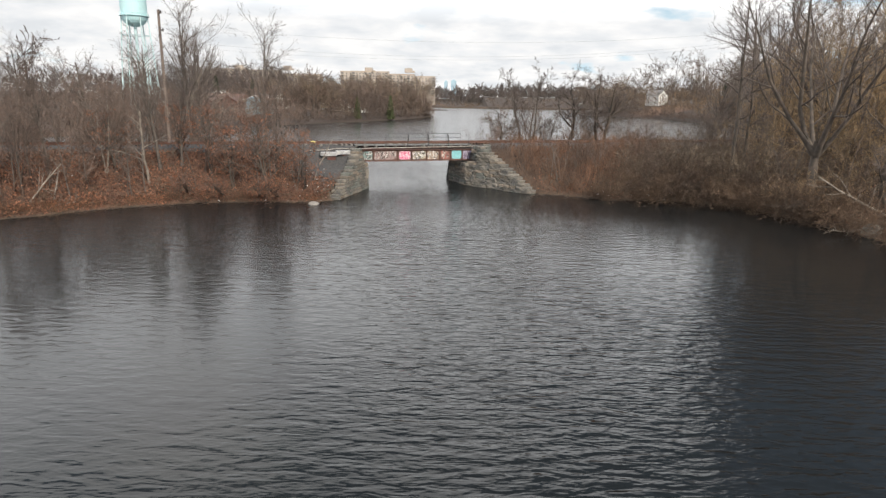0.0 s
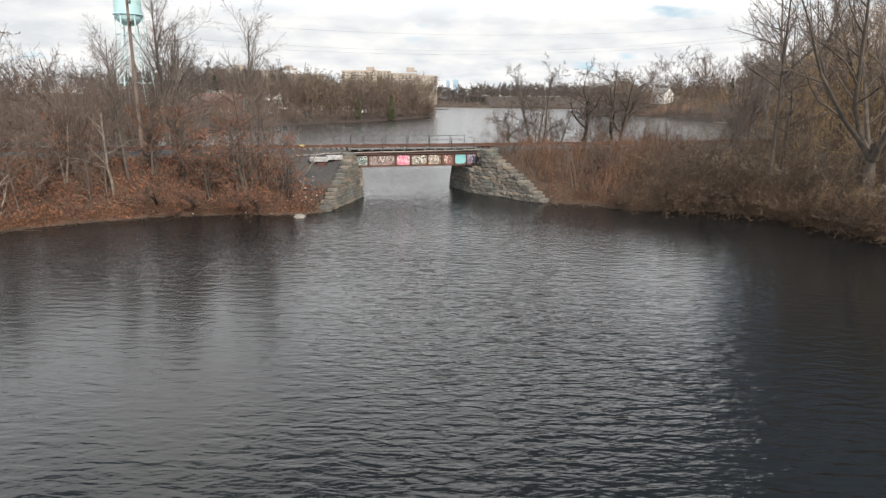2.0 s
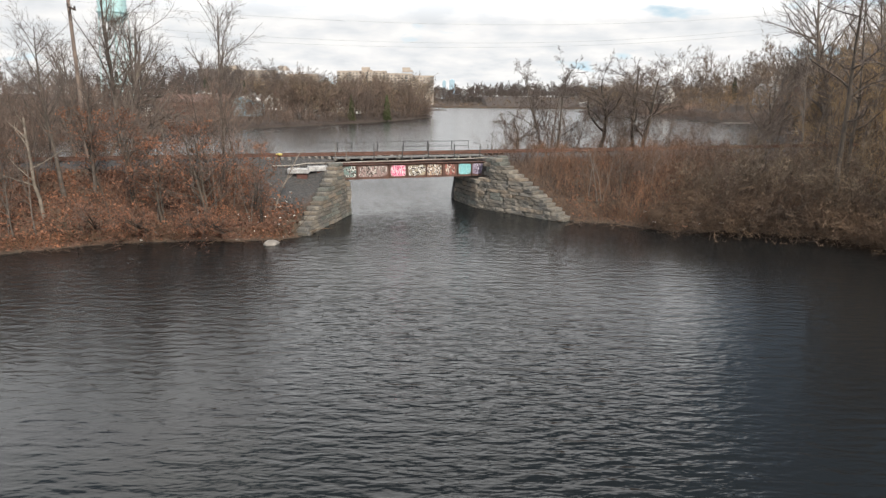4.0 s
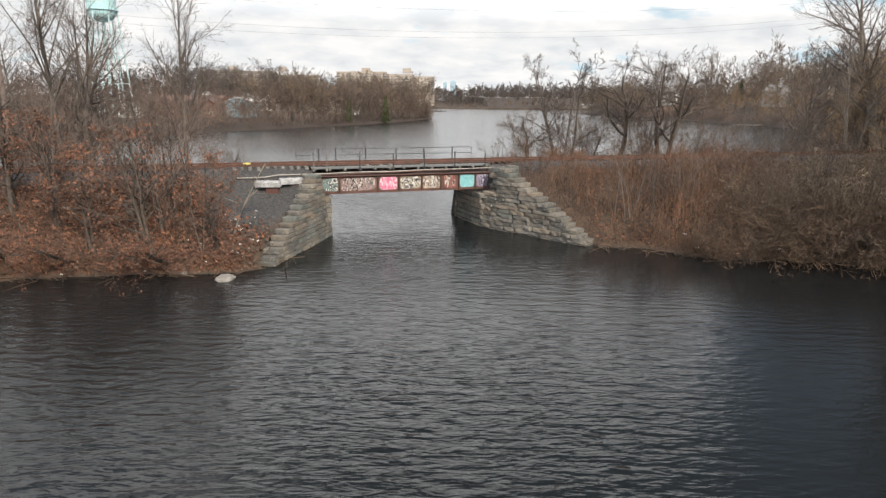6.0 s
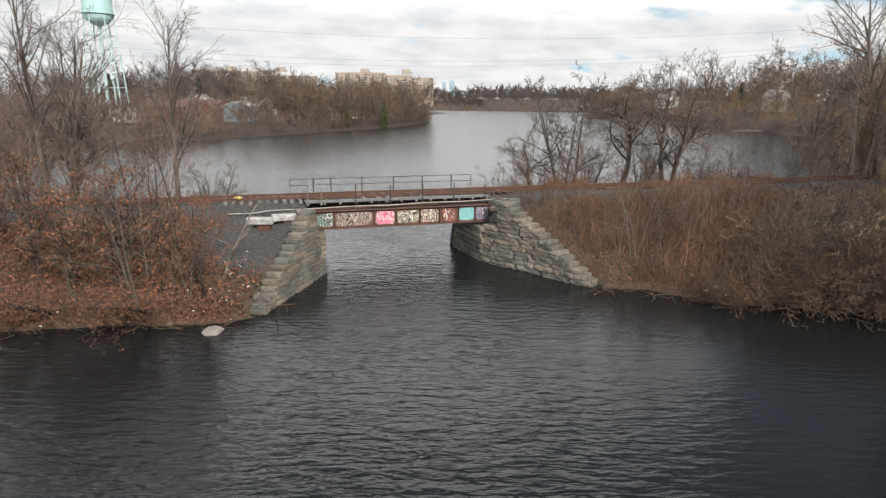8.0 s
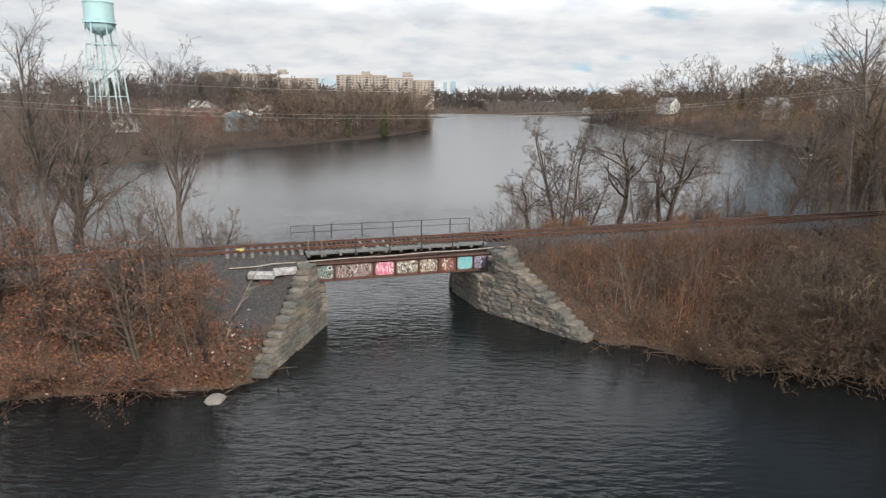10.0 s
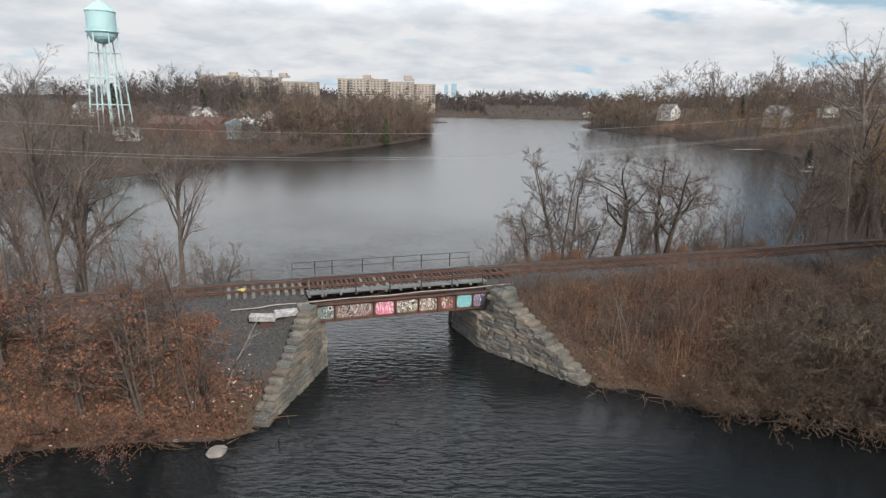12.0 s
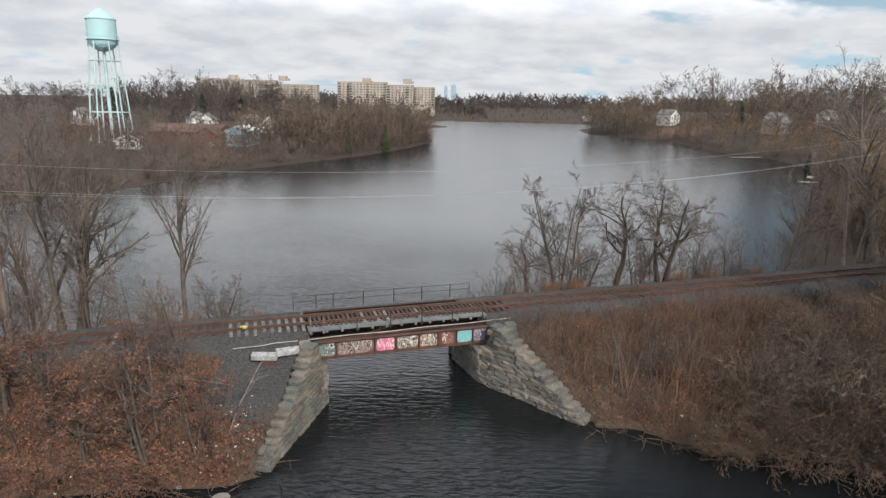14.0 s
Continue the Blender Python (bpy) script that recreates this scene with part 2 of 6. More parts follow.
M = dict(
    ground=ground_material(), water=water_material(),
    stone=surf("weathered_stone", (0.198, 0.178, 0.15), (0.105, 0.102, 0.096), 1.1, 9, 0.9, 1.0, vary=0.26, c=(0.24, 0.212, 0.172)),
    stone_grey=surf("greenish_stone", (0.145, 0.15, 0.135), (0.095, 0.10, 0.092), 1.6, 14, 0.9, 0.9, vary=0.25, c=(0.19, 0.185, 0.16)),
    stone_pale=surf("pale_boulder", (0.33, 0.305, 0.28), (0.24, 0.22, 0.20), 2.2, 18, 0.9, 0.8),
    stone_warm=surf("lichen_stone", (0.235, 0.19, 0.145), (0.165, 0.145, 0.122), 2.2, 18, 0.9, 0.9, vary=0.24),
    mortar=surf("dark_joint", (0.09, 0.085, 0.075), (0.13, 0.12, 0.10), 3, 20, 0.95, 0.5),
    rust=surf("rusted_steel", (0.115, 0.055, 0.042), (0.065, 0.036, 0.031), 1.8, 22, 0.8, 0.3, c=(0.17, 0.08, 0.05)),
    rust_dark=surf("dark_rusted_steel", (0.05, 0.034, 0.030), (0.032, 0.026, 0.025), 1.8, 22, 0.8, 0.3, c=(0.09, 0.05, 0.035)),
    rail=surf("rail_rust", (0.15, 0.075, 0.055), (0.10, 0.055, 0.042), 2, 30, 0.55, 0.2, metal=0.3),
    tie=surf("old_timber", (0.082, 0.054, 0.043), (0.048, 0.034, 0.028), 3, 30, 0.92, 0.6, vary=0.3),
    tie_end=surf("grey_timber", (0.21, 0.20, 0.185), (0.13, 0.12, 0.11), 3, 30, 0.92, 0.6, vary=0.25),
    deck=surf("grey_walkway", (0.175, 0.182, 0.182), (0.135, 0.142, 0.142), 1.2, 24, 0.75, 0.25, vary=0.08),
    paint_black=surf("black_steel", (0.028, 0.03, 0.033), (0.045, 0.042, 0.04), 3, 40, 0.6, 0.2),
    pipe=surf("pale_pipe", (0.42, 0.39, 0.35), (0.30, 0.27, 0.235), 2.5, 30, 0.7, 0.2),
    bark=surf("bark", (0.145, 0.121, 0.103), (0.088, 0.074, 0.064), 2.2, 30, 0.95, 0.8, vary=0.3, local=True),
    bark_dark=surf("dark_bark", (0.088, 0.07, 0.056), (0.05, 0.042, 0.036), 2.2, 30, 0.95, 0.8, vary=0.25, local=True),
    deadwood=surf("dead_wood", (0.25, 0.215, 0.18), (0.16, 0.135, 0.112), 2.2, 30, 0.95, 0.6, local=True),
    bark_pale=surf("pale_bark", (0.27, 0.235, 0.20), (0.17, 0.145, 0.122), 2.2, 30, 0.95, 0.6, vary=0.15, local=True),
    twig=surf("twigs", (0.155, 0.124, 0.108), (0.108, 0.088, 0.079), 0.8, 20, 0.95, 0.0, vary=0.3, local=True, island=0.25),
    twig_tan=surf("tan_twigs", (0.25, 0.18, 0.112), (0.175, 0.127, 0.083), 0.8, 20, 0.95, 0.0, vary=0.2, local=True, island=0.25),
    brush=surf("brush_stems", (0.11, 0.057, 0.034), (0.034, 0.024, 0.019), 0.22, 20, 0.95, 0.0, island=0.45),
    twig_haze=surf("thicket_twigs", (0.17, 0.12, 0.097), (0.118, 0.086, 0.071), 0.15, 4, 0.95, 0.0, island=0.3),
    twig_haze_tan=surf("tan_thicket_twigs", (0.32, 0.218, 0.118), (0.19, 0.134, 0.082), 0.15, 4, 0.95, 0.0, island=0.3),
    brush_tall=surf("tall_brush_stems", (0.17, 0.092, 0.056), (0.085, 0.056, 0.042), 0.3, 20, 0.95, 0.0, island=0.45),
    brush_grey=surf("grey_brush", (0.14, 0.092, 0.06), (0.062, 0.043, 0.032), 0.35, 20, 0.95, 0.0, vary=0.2, island=0.4),
    leaf=surf("dead_leaves", (0.235, 0.104, 0.058), (0.125, 0.063, 0.043), 0.6, 12, 0.85, 0.0, island=0.45),
    woods=surf("far_twigs", (0.205, 0.142, 0.112), (0.11, 0.083, 0.071), 0.07, 0.4, 0.95, 0.0, island=0.3, c=(0.125, 0.085, 0.06)),
    woods_far=surf("farther_twigs", (0.115, 0.094, 0.086), (0.075, 0.066, 0.064), 0.02, 0.2, 0.95, 0.0, island=0.25),
    woods_tan=surf("willow_twigs", (0.26, 0.170, 0.094), (0.12, 0.088, 0.066), 0.07, 0.4, 0.95, 0.0, island=0.35),
    teal=surf("pale_teal_paint", (0.47, 0.70, 0.72), (0.43, 0.66, 0.69), 0.12, 0.12, 0.6, 0.0),
    teal_leg=surf("pale_teal_steel", (0.55, 0.72, 0.74), (0.42, 0.56, 0.58), 0.2, 3.0, 0.6, 0.05),
    cream=surf("cream_brick", (0.44, 0.385, 0.33), (0.36, 0.315, 0.275), 0.08, 1.5, 0.9, 0.1),
    tan_brick=surf("tan_brick", (0.40, 0.31, 0.22), (0.33, 0.26, 0.19), 0.08, 1.5, 0.9, 0.1),
    shore_twig=surf("shore_twigs", (0.20, 0.152, 0.108), (0.11, 0.085, 0.064), 0.35, 20, 0.95, 0.0, vary=0.2, island=0.4),
    woods_tip=surf("point_twigs", (0.21, 0.155, 0.108), (0.12, 0.092, 0.074), 0.05, 0.3, 0.95, 0.0, island=0.3),
    woods_east=surf("east_shore_twigs", (0.185, 0.135, 0.098), (0.10, 0.08, 0.067), 0.04, 0.3, 0.95, 0.0, island=0.25),
    limb=surf("far_limbs", (0.12, 0.094, 0.078), (0.07, 0.057, 0.05), 0.1, 3.0, 0.95, 0.0, island=0.3),
    roof_rust=surf("rusty_roofing", (0.15, 0.085, 0.07), (0.10, 0.07, 0.062), 0.3, 4.0, 0.85, 0.2),
    quay=surf("stained_wall", (0.115, 0.082, 0.06), (0.075, 0.058, 0.047), 0.08, 1.5, 0.9, 0.1),
    window_glass=surf("dark_window", (0.10, 0.105, 0.11), (0.16, 0.16, 0.155), 0.5, 3.0, 0.15, 0.0),
    red_brick=surf("red_brick", (0.155, 0.066, 0.052), (0.115, 0.054, 0.045), 0.2, 3.0, 0.9, 0.2),
    roof_grey=surf("grey_roofing", (0.22, 0.21, 0.205), (0.15, 0.145, 0.14), 0.3, 4.0, 0.85, 0.2),
    white_siding=surf("white_siding", (0.74, 0.74, 0.72), (0.62, 0.62, 0.60), 0.3, 3.0, 0.7, 0.1),
    grey_siding=surf("grey_siding", (0.36, 0.36, 0.36), (0.28, 0.28, 0.285), 0.3, 3.0, 0.75, 0.1),
    blue_siding=surf("blue_siding", (0.22, 0.40, 0.50), (0.26, 0.36, 0.42), 0.2, 2.0, 0.6, 0.1),
    haze_blue=surf("hazy_facade", (0.34, 0.46, 0.54), (0.30, 0.42, 0.50), 0.01, 0.1, 0.8, 0.0),
    wire=surf("weathered_wire", (0.40, 0.40, 0.40), (0.28, 0.28, 0.28), 0.5, 8.0, 0.5, 0.0, metal=0.4),
    pole_wood=surf("pole_timber", (0.20, 0.155, 0.13), (0.14, 0.11, 0.095), 0.6, 14.0, 0.9, 0.4),
    concrete=surf("concrete", (0.36, 0.35, 0.33), (0.27, 0.26, 0.25), 1.2, 14.0, 0.9, 0.4),
    slab_paint=surf("sprayed_concrete", (0.52, 0.52, 0.52), (0.30, 0.295, 0.30), 2.6, 7.0, 0.8, 0.3, c=(0.10, 0.10, 0.11)),
    yellow=surf("yellow_paint", (0.62, 0.50, 0.14), (0.50, 0.40, 0.13), 3.0, 20.0, 0.5, 0.1),
    litter=surf("pale_litter", (0.72, 0.71, 0.69), (0.50, 0.48, 0.45), 6.0, 30.0, 0.6, 0.2, vary=0.25),
    reeds=surf("rusty_reeds", (0.19, 0.095, 0.05), (0.125, 0.07, 0.042), 0.5, 10.0, 0.9, 0.0, island=0.35),
    evergreen=surf("dark_needles", (0.030, 0.042, 0.024), (0.045, 0.055, 0.032), 0.3, 3.0, 0.9, 0.0, island=0.35),
    ivy=surf("ivy_leaves", (0.06, 0.075, 0.03), (0.09, 0.10, 0.045), 0.3, 3.0, 0.8, 0.0, island=0.35),
)


# ---- mesh helpers ----
def link_mesh(name, me, mat, parent=None, label=""):
    if mat is not None:
        me.materials.append(M[mat] if isinstance(mat, str) else mat)
    ob = new(name, me)
    if parent:
        ob.parent = parent
    if label:
        ob["label"] = label
    return ob


def mesh_np(name, verts, faces, smooth=False):
    """A mesh out of an (n, 3) array and an (m, 3 or 4) array of corners."""
    me = bpy.data.meshes.new(name)
    verts, faces = np.asarray(verts, np.float32), np.asarray(faces, np.int32)
    me.vertices.add(len(verts))
    me.vertices.foreach_set("co", verts.ravel())
    k = faces.shape[1]
    me.loops.add(faces.size)
    me.loops.foreach_set("vertex_index", faces.ravel())
    me.polygons.add(len(faces))
    me.polygons.foreach_set("loop_start", np.arange(0, faces.size, k, dtype=np.int32))
    me.polygons.foreach_set("use_smooth", np.full(len(faces), smooth))
    me.update(calc_edges=True)
    me.validate()
    return me


def part(name, bm, mat, parent=None, label=""):
    me = bpy.data.meshes.new(name)
    bm.to_mesh(me)
    bm.free()
    return link_mesh(name, me, mat, parent, label)


def empty(name, loc, label, category, group="", kind=""):
    e = new(name)
    e.location = loc
    return tagged(e, label, category, group, kind)


def box_bm(size, centre=(0, 0, 0), bevel=0.0, rot=None, bm=None):
    bm = bm or bmesh.new()
    vs = bmesh.ops.create_cube(bm, size=1.0)["verts"]
    m = Matrix.Translation(centre) @ (rot or Matrix.Identity(4)) @ Matrix.Diagonal((*size, 1))
    bmesh.ops.transform(bm, matrix=m, verts=vs)
    if bevel:
        es = list({e for v in vs for e in v.link_edges})
        bmesh.ops.bevel(bm, geom=es, offset=bevel, segments=1, affect="EDGES")
    return bm


def cyl_bm(p, q, r0, r1=None, sides=10, bm=None):
    bm = bm or bmesh.new()
    p, q = Vector(p), Vector(q)
    d = q - p
    m = Matrix.Translation((p + q) / 2) @ d.to_track_quat("Z", "Y").to_matrix().to_4x4()
    bmesh.ops.create_cone(bm, cap_ends=True, segments=sides, radius1=r0, radius2=r0 if r1 is None else r1, depth=d.length, matrix=m)
    return bm


def tube_arrays(pts, rad, k):
    """Tubes along polylines: pts (n, s, 3), rad (n, s), k sides."""
    n, s, _ = pts.shape
    tan = np.gradient(pts, axis=1)
    tan /= np.linalg.norm(tan, axis=2, keepdims=True) + 1e-9
    ref = np.where(np.abs(tan[..., 2:3]) > 0.9, np.array([1.0, 0, 0]), np.array([0, 0, 1.0]))
    a = np.cross(tan, ref)
    a /= np.linalg.norm(a, axis=2, keepdims=True) + 1e-9
    b = np.cross(tan, a)
    ang = np.arange(k) * 2 * np.pi / k
    ring = a[:, :, None] * np.cos(ang)[None, None, :, None] + b[:, :, None] * np.sin(ang)[None, None, :, None]
    v = pts[:, :, None] + ring * rad[:, :, None, None]
    idx = np.arange(n * s * k).reshape(n, s, k)
    nx = np.roll(idx, -1, axis=2)
    f = np.stack([idx[:, :-1], nx[:, :-1], nx[:, 1:], idx[:, 1:]], -1).reshape(-1, 4)
    return v.reshape(-1, 3), f


def ribbon_arrays(pts, rad, seed=0):
    """Fine twigs: narrow blades along polylines."""
    n, s, _ = pts.shape
    tan = pts[:, -1] - pts[:, 0]
    side = np.cross(tan, np.random.default_rng(seed + n).normal(0, 1, tan.shape))
    side /= np.linalg.norm(side, axis=1, keepdims=True) + 1e-9
    o = side[:, None] * rad[..., None] * 1.35
    if s == 2:      # the last twigs run out to a point
        v = np.stack([pts[:, 0] - o[:, 0] * 1.5, pts[:, 0] + o[:, 0] * 1.5, pts[:, 1]], 1)
        return v.reshape(-1, 3), np.arange(n * 3).reshape(n, 3)
    v = np.stack([pts - o, pts + o], 2)
    idx = np.arange(n * s * 2).reshape(n, s, 2)
    f = np.stack([idx[:, :-1, 0], idx[:, :-1, 1], idx[:, 1:, 1], idx[:, 1:, 0]], -1).reshape(-1, 4)
    return v.reshape(-1, 3), f


def merge(chunks):
    vs, fs, n = [], [], 0
    mixed = len({f.shape[1] for _, f in chunks}) > 1
    for v, f in chunks:
        if mixed and f.shape[1] == 4:
            f = f[:, [0, 1, 2, 0, 2, 3]].reshape(-1, 3)
        vs.append(v)
        fs.append(f + n)
        n += len(v)
    return np.concatenate(vs), np.concatenate(fs)


def wander(rng, start, dirs, length, s, curl, up):
    pts, d = [start], dirs.copy()
    for _ in range(s - 1):
        d = d + rng.normal(0, curl, d.shape)
        d[:, 2] += up
        d /= np.linalg.norm(d, axis=1, keepdims=True)
        pts.append(pts[-1] + d * (length / (s - 1))[:, None])
    return np.stack(pts, 1)


def fork(rng, pts, rad, n, t0, t1, a0, a1, ratio, s, curl, up, shrink=0.55, taper=0.35):
    """n branches from each of the given ones."""
    N, S, _ = pts.shape
    t = t0 + (t1 - t0) * (np.tile((np.arange(n) + 0.5) / n, (N, 1)) + rng.uniform(-0.5, 0.5, (N, n)) / n)
    t = np.clip(t, 0.02, 0.999)
    fi = t * (S - 1)
    i0 = np.clip(fi.astype(int), 0, S - 2)
    w = (fi - i0)[..., None]
    rows = np.arange(N)[:, None]
    p = pts[rows, i0] * (1 - w) + pts[rows, i0 + 1] * w
    r = rad[rows, i0] * (1 - w[..., 0]) + rad[rows, i0 + 1] * w[..., 0]
    tan = pts[rows, i0 + 1] - pts[rows, i0]
    tan /= np.linalg.norm(tan, axis=2, keepdims=True) + 1e-9
    rnd = rng.normal(0, 1, tan.shape)
    perp = rnd - tan * np.sum(rnd * tan, 2, keepdims=True)
    perp /= np.linalg.norm(perp, axis=2, keepdims=True) + 1e-9
    ang = np.radians(rng.uniform(a0, a1, (N, n)))[..., None]
    d = (tan * np.cos(ang) + perp * np.sin(ang)).reshape(-1, 3)
    plen = np.linalg.norm(np.diff(pts, axis=1), axis=2).sum(1)[:, None]
    ln = (plen * ratio * (1 - 0.5 * t) * rng.uniform(0.65, 1.25, t.shape)).reshape(-1)
    q = wander(rng, p.reshape(-1, 3), d, ln, s, curl, up)
    r0 = (r * shrink * rng.uniform(0.8, 1.1, r.shape)).reshape(-1)
    rr = r0[:, None] * np.linspace(1, taper, s)[None]
    return q, rr

# ---- the lie of the land ----
def uv(u, v):
    p = at(u, v)
    return (p.x, p.y)


FRONT_LEFT = [(-9.6, 55.5), (-11.3, 54.2), (-15.3, 53.9), (-21.2, 52.7), (-26.7, 49.3), (-32, 44), (-38, 38), (-48, 28), (-62, 5), (-75, -60)]
BEHIND = [(-60, -140), (60, -140), (75, -60)]
FRONT_RIGHT = [(55, -10), (40, 15), (33, 34), (30.2, 42.9), (29.0, 51.2), (25.6, 57.0), (19.9, 58.9), (15.6, 58.3), (13, 60.0), (11.4, 61.2), (8.7, 61.2)]
WALL_RIGHT = [(6.4, 63.2), (5.1, 64.4), (2.9, 66.3), (2.0, 67.4), (0.2, 71.1)]
CAUSEWAY_RIGHT = [uv(6.5, 5.5), uv(10, 7.4), uv(20, 8.2), uv(35, 9), uv(48, 13)]
RIGHT_SHORE = [(52, 112), (65, 142), (83, 158), (90, 172), (101, 198), (120, 234), (127, 267), (121, 297), (120, 334), (126, 390), (109, 426), (93, 455), (100, 520), (160, 640), (170, 700)]
FAR_SHORE = [(60, 706), (-10, 700), (-60, 690)]
LEFT_SHORE = [(-30, 570), (-3, 530), (-30, 480), (-34, 400), (-14, 352), (-8.9, 339), (-19, 289), (-31, 252), (-44, 225), (-53, 205), (-61, 190), (-66, 169), (-72, 151), (-85, 125), (-90, 108), (-75, 84)]
CAUSEWAY_LEFT = [uv(-52, 15), uv(-38, 11.5), uv(-25, 10), uv(-12, 7.4), uv(-8, 5.5)]
WALL_LEFT = [uv(-5.75, 2.4), (-7.95, 63.6), (-8.5, 60.7), (-9.27, 57.6)]
WATER_EDGE = FRONT_LEFT + BEHIND + FRONT_RIGHT + WALL_RIGHT + CAUSEWAY_RIGHT + RIGHT_SHORE + FAR_SHORE + LEFT_SHORE + CAUSEWAY_LEFT + WALL_LEFT
NATURAL = [FRONT_LEFT + BEHIND + FRONT_RIGHT, CAUSEWAY_RIGHT + RIGHT_SHORE + FAR_SHORE + LEFT_SHORE + CAUSEWAY_LEFT]


def seg_dist(x, y, lines):
    best = np.full(x.shape, 1e9)
    for line in lines:
        for (ax, ay), (bx, by) in zip(line[:-1], line[1:]):
            dx, dy = bx - ax, by - ay
            t = np.clip(((x - ax) * dx + (y - ay) * dy) / (dx * dx + dy * dy), 0, 1)
            best = np.minimum(best, np.hypot(x - ax - t * dx, y - ay - t * dy))
    return best


def in_water(x, y):
    inside = np.zeros(x.shape, bool)
    pts = WATER_EDGE
    for (ax, ay), (bx, by) in zip(pts, pts[1:] + pts[:1]):
        cross = (ay > y) != (by > y)
        xi = ax + (y - ay) * (bx - ax) / (by - ay + 1e-12)
        inside ^= cross & (x < xi)
    return inside


def rough(x, y):
    return np.sin(x * 1.7 + 2 * np.sin(y * 0.9)) * np.sin(y * 1.3 + 1.5 * np.sin(x * 0.7)) * 0.5 + np.sin(x * 0.43 + y * 0.31) * 0.5


def wet_band(x, y):
    """The gap that the bridge spans."""
    along = (x - OX) * CU + (y - OY) * SU
    return (along > -7.2) & (along < 7.2)


def ground_z(x, y):
    x, y = np.atleast_1d(np.asarray(x, float)), np.atleast_1d(np.asarray(y, float))
    d = seg_dist(x, y, NATURAL)
    dall = np.minimum(d, seg_dist(x, y, [[FRONT_RIGHT[-1]] + WALL_RIGHT + CAUSEWAY_RIGHT[:1], CAUSEWAY_LEFT[-1:] + WALL_LEFT + FRONT_LEFT[:1]]))
    v = np.abs(-(x - OX) * SU + (y - OY) * CU)
    out = np.maximum(v - 2.7, 0)
    bank = 4.12 * np.clip(d / (d + out + 1e-6), 0, 1) ** 0.85
    bank *= np.clip((130 - np.abs(x)) / 40, 0, 1)
    slope = np.where(x > 40, 0.115, 0.028)
    main = np.minimum(d * 0.35, 0.7) + slope * np.minimum(d, np.where(x > 40, 110, 330))
    rise = 0.7 + 0.20 * np.minimum(d, 40) + 0.06 * np.clip(d - 40, 0, 70)      # the east shore climbs towards the white houses
    main = np.where(x > 40, main + (np.minimum(d * 0.35, rise) - main) * np.clip((y - 230) / 90, 0, 1) * np.clip((640 - y) / 90, 0, 1), main)
    h = np.maximum(bank, main) + 0.09 * rough(x, y) * np.clip(out, 0, 1) * np.clip(d, 0, 1)
    h = np.where(v < 2.7, np.maximum(h, bank), h)
    # the ground keeps under the stepped wing walls, and off their backs
    for walls, (tx, ty) in (((FRONT_RIGHT[-1:] + WALL_RIGHT), (8.4, 61.3)), ((WALL_LEFT + FRONT_LEFT[:1]), (-9.55, 55.6))):
        dw = seg_dist(x, y, [walls])
        toe = np.hypot(x - tx, y - ty)
        h = np.where(dw < 4.0, np.minimum(h, 0.12 + 0.47 * toe + 0.10 * dw), h)
        h = np.where(dw < 0.95, np.minimum(h, -0.4), h)
    # ballast fills up to the ties, in patches
    along = (x - OX) * CU + (y - OY) * SU
    h = np.where((v < 1.9) & (np.abs(along) > 8.5) & ~wet_band(x, y), 4.24 + 0.045 * rough(x * 0.8, y * 0.8), h)
    # the worn apron by the west abutment lies lower than the track
    k = np.clip(1 - np.hypot((x + 12.0) / 4.0, (y - 62.2) / 3.0), 0, 1)
    h = h - 1.1 * k
    wet = in_water(x, y)
    return np.where(wet, -0.12 - np.minimum(2.2, 0.55 * dall), np.where(dall < 0.95, np.where(d < dall + 1e-6, np.maximum(h, 0.03), h), np.maximum(h, 0.03)))


def gz(x, y):
    return float(ground_z(x, y)[0])


def steps(*runs):
    out = []
    for a, b, s in runs:
        out += list(np.arange(a, b, s))
    return np.array(out)


gx = np.concatenate([[-4500, -3000, -2000, -1400, -1000, -800], steps((-650, -150, 18), (-150, -48, 4), (-48, 48, 0.55), (48, 150, 4), (150, 650, 18)), [660, 800, 1000, 1400, 2000, 3000, 4500]])
gy = np.concatenate([[-3000, -1500, -700, -400], steps((-260, -20, 16), (-20, 36, 4), (36, 92, 0.55), (92, 130, 2.5), (130, 480, 6), (480, 760, 10)), [780, 830, 900, 1000, 1200, 1600, 2200, 3200, 4500]])
GX, GY = np.meshgrid(gx, gy)
GZ = ground_z(GX.ravel(), GY.ravel())
gi = np.arange(len(gx) * len(gy)).reshape(len(gy), len(gx))
g_faces = np.stack([gi[:-1, :-1], gi[:-1, 1:], gi[1:, 1:], gi[1:, :-1]], -1).reshape(-1, 4)
ground = link_mesh("ground", mesh_np("ground", np.stack([GX.ravel(), GY.ravel(), GZ], 1), g_faces, True), "ground")
tagged(ground, "leaf-strewn brown banks and gravel railway embankment", "ground", kind="structure")

wx = np.array([-140, -100, -60, 0, 60, 100, 180.0])
wy = np.array([-145, -60, 40, 100, 300, 500, 715.0])
WX, WY = np.meshgrid(wx, wy)
wi = np.arange(WX.size).reshape(WX.shape)
w_faces = np.stack([wi[:-1, :-1], wi[:-1, 1:], wi[1:, 1:], wi[1:, :-1]], -1).reshape(-1, 4)
water = link_mesh("water", mesh_np("water", np.stack([WX.ravel(), WY.ravel(), np.zeros(WX.size)], 1), w_faces), "water")
tagged(water, "dark rippled lake water reflecting a cloudy sky", "water", kind="structure")


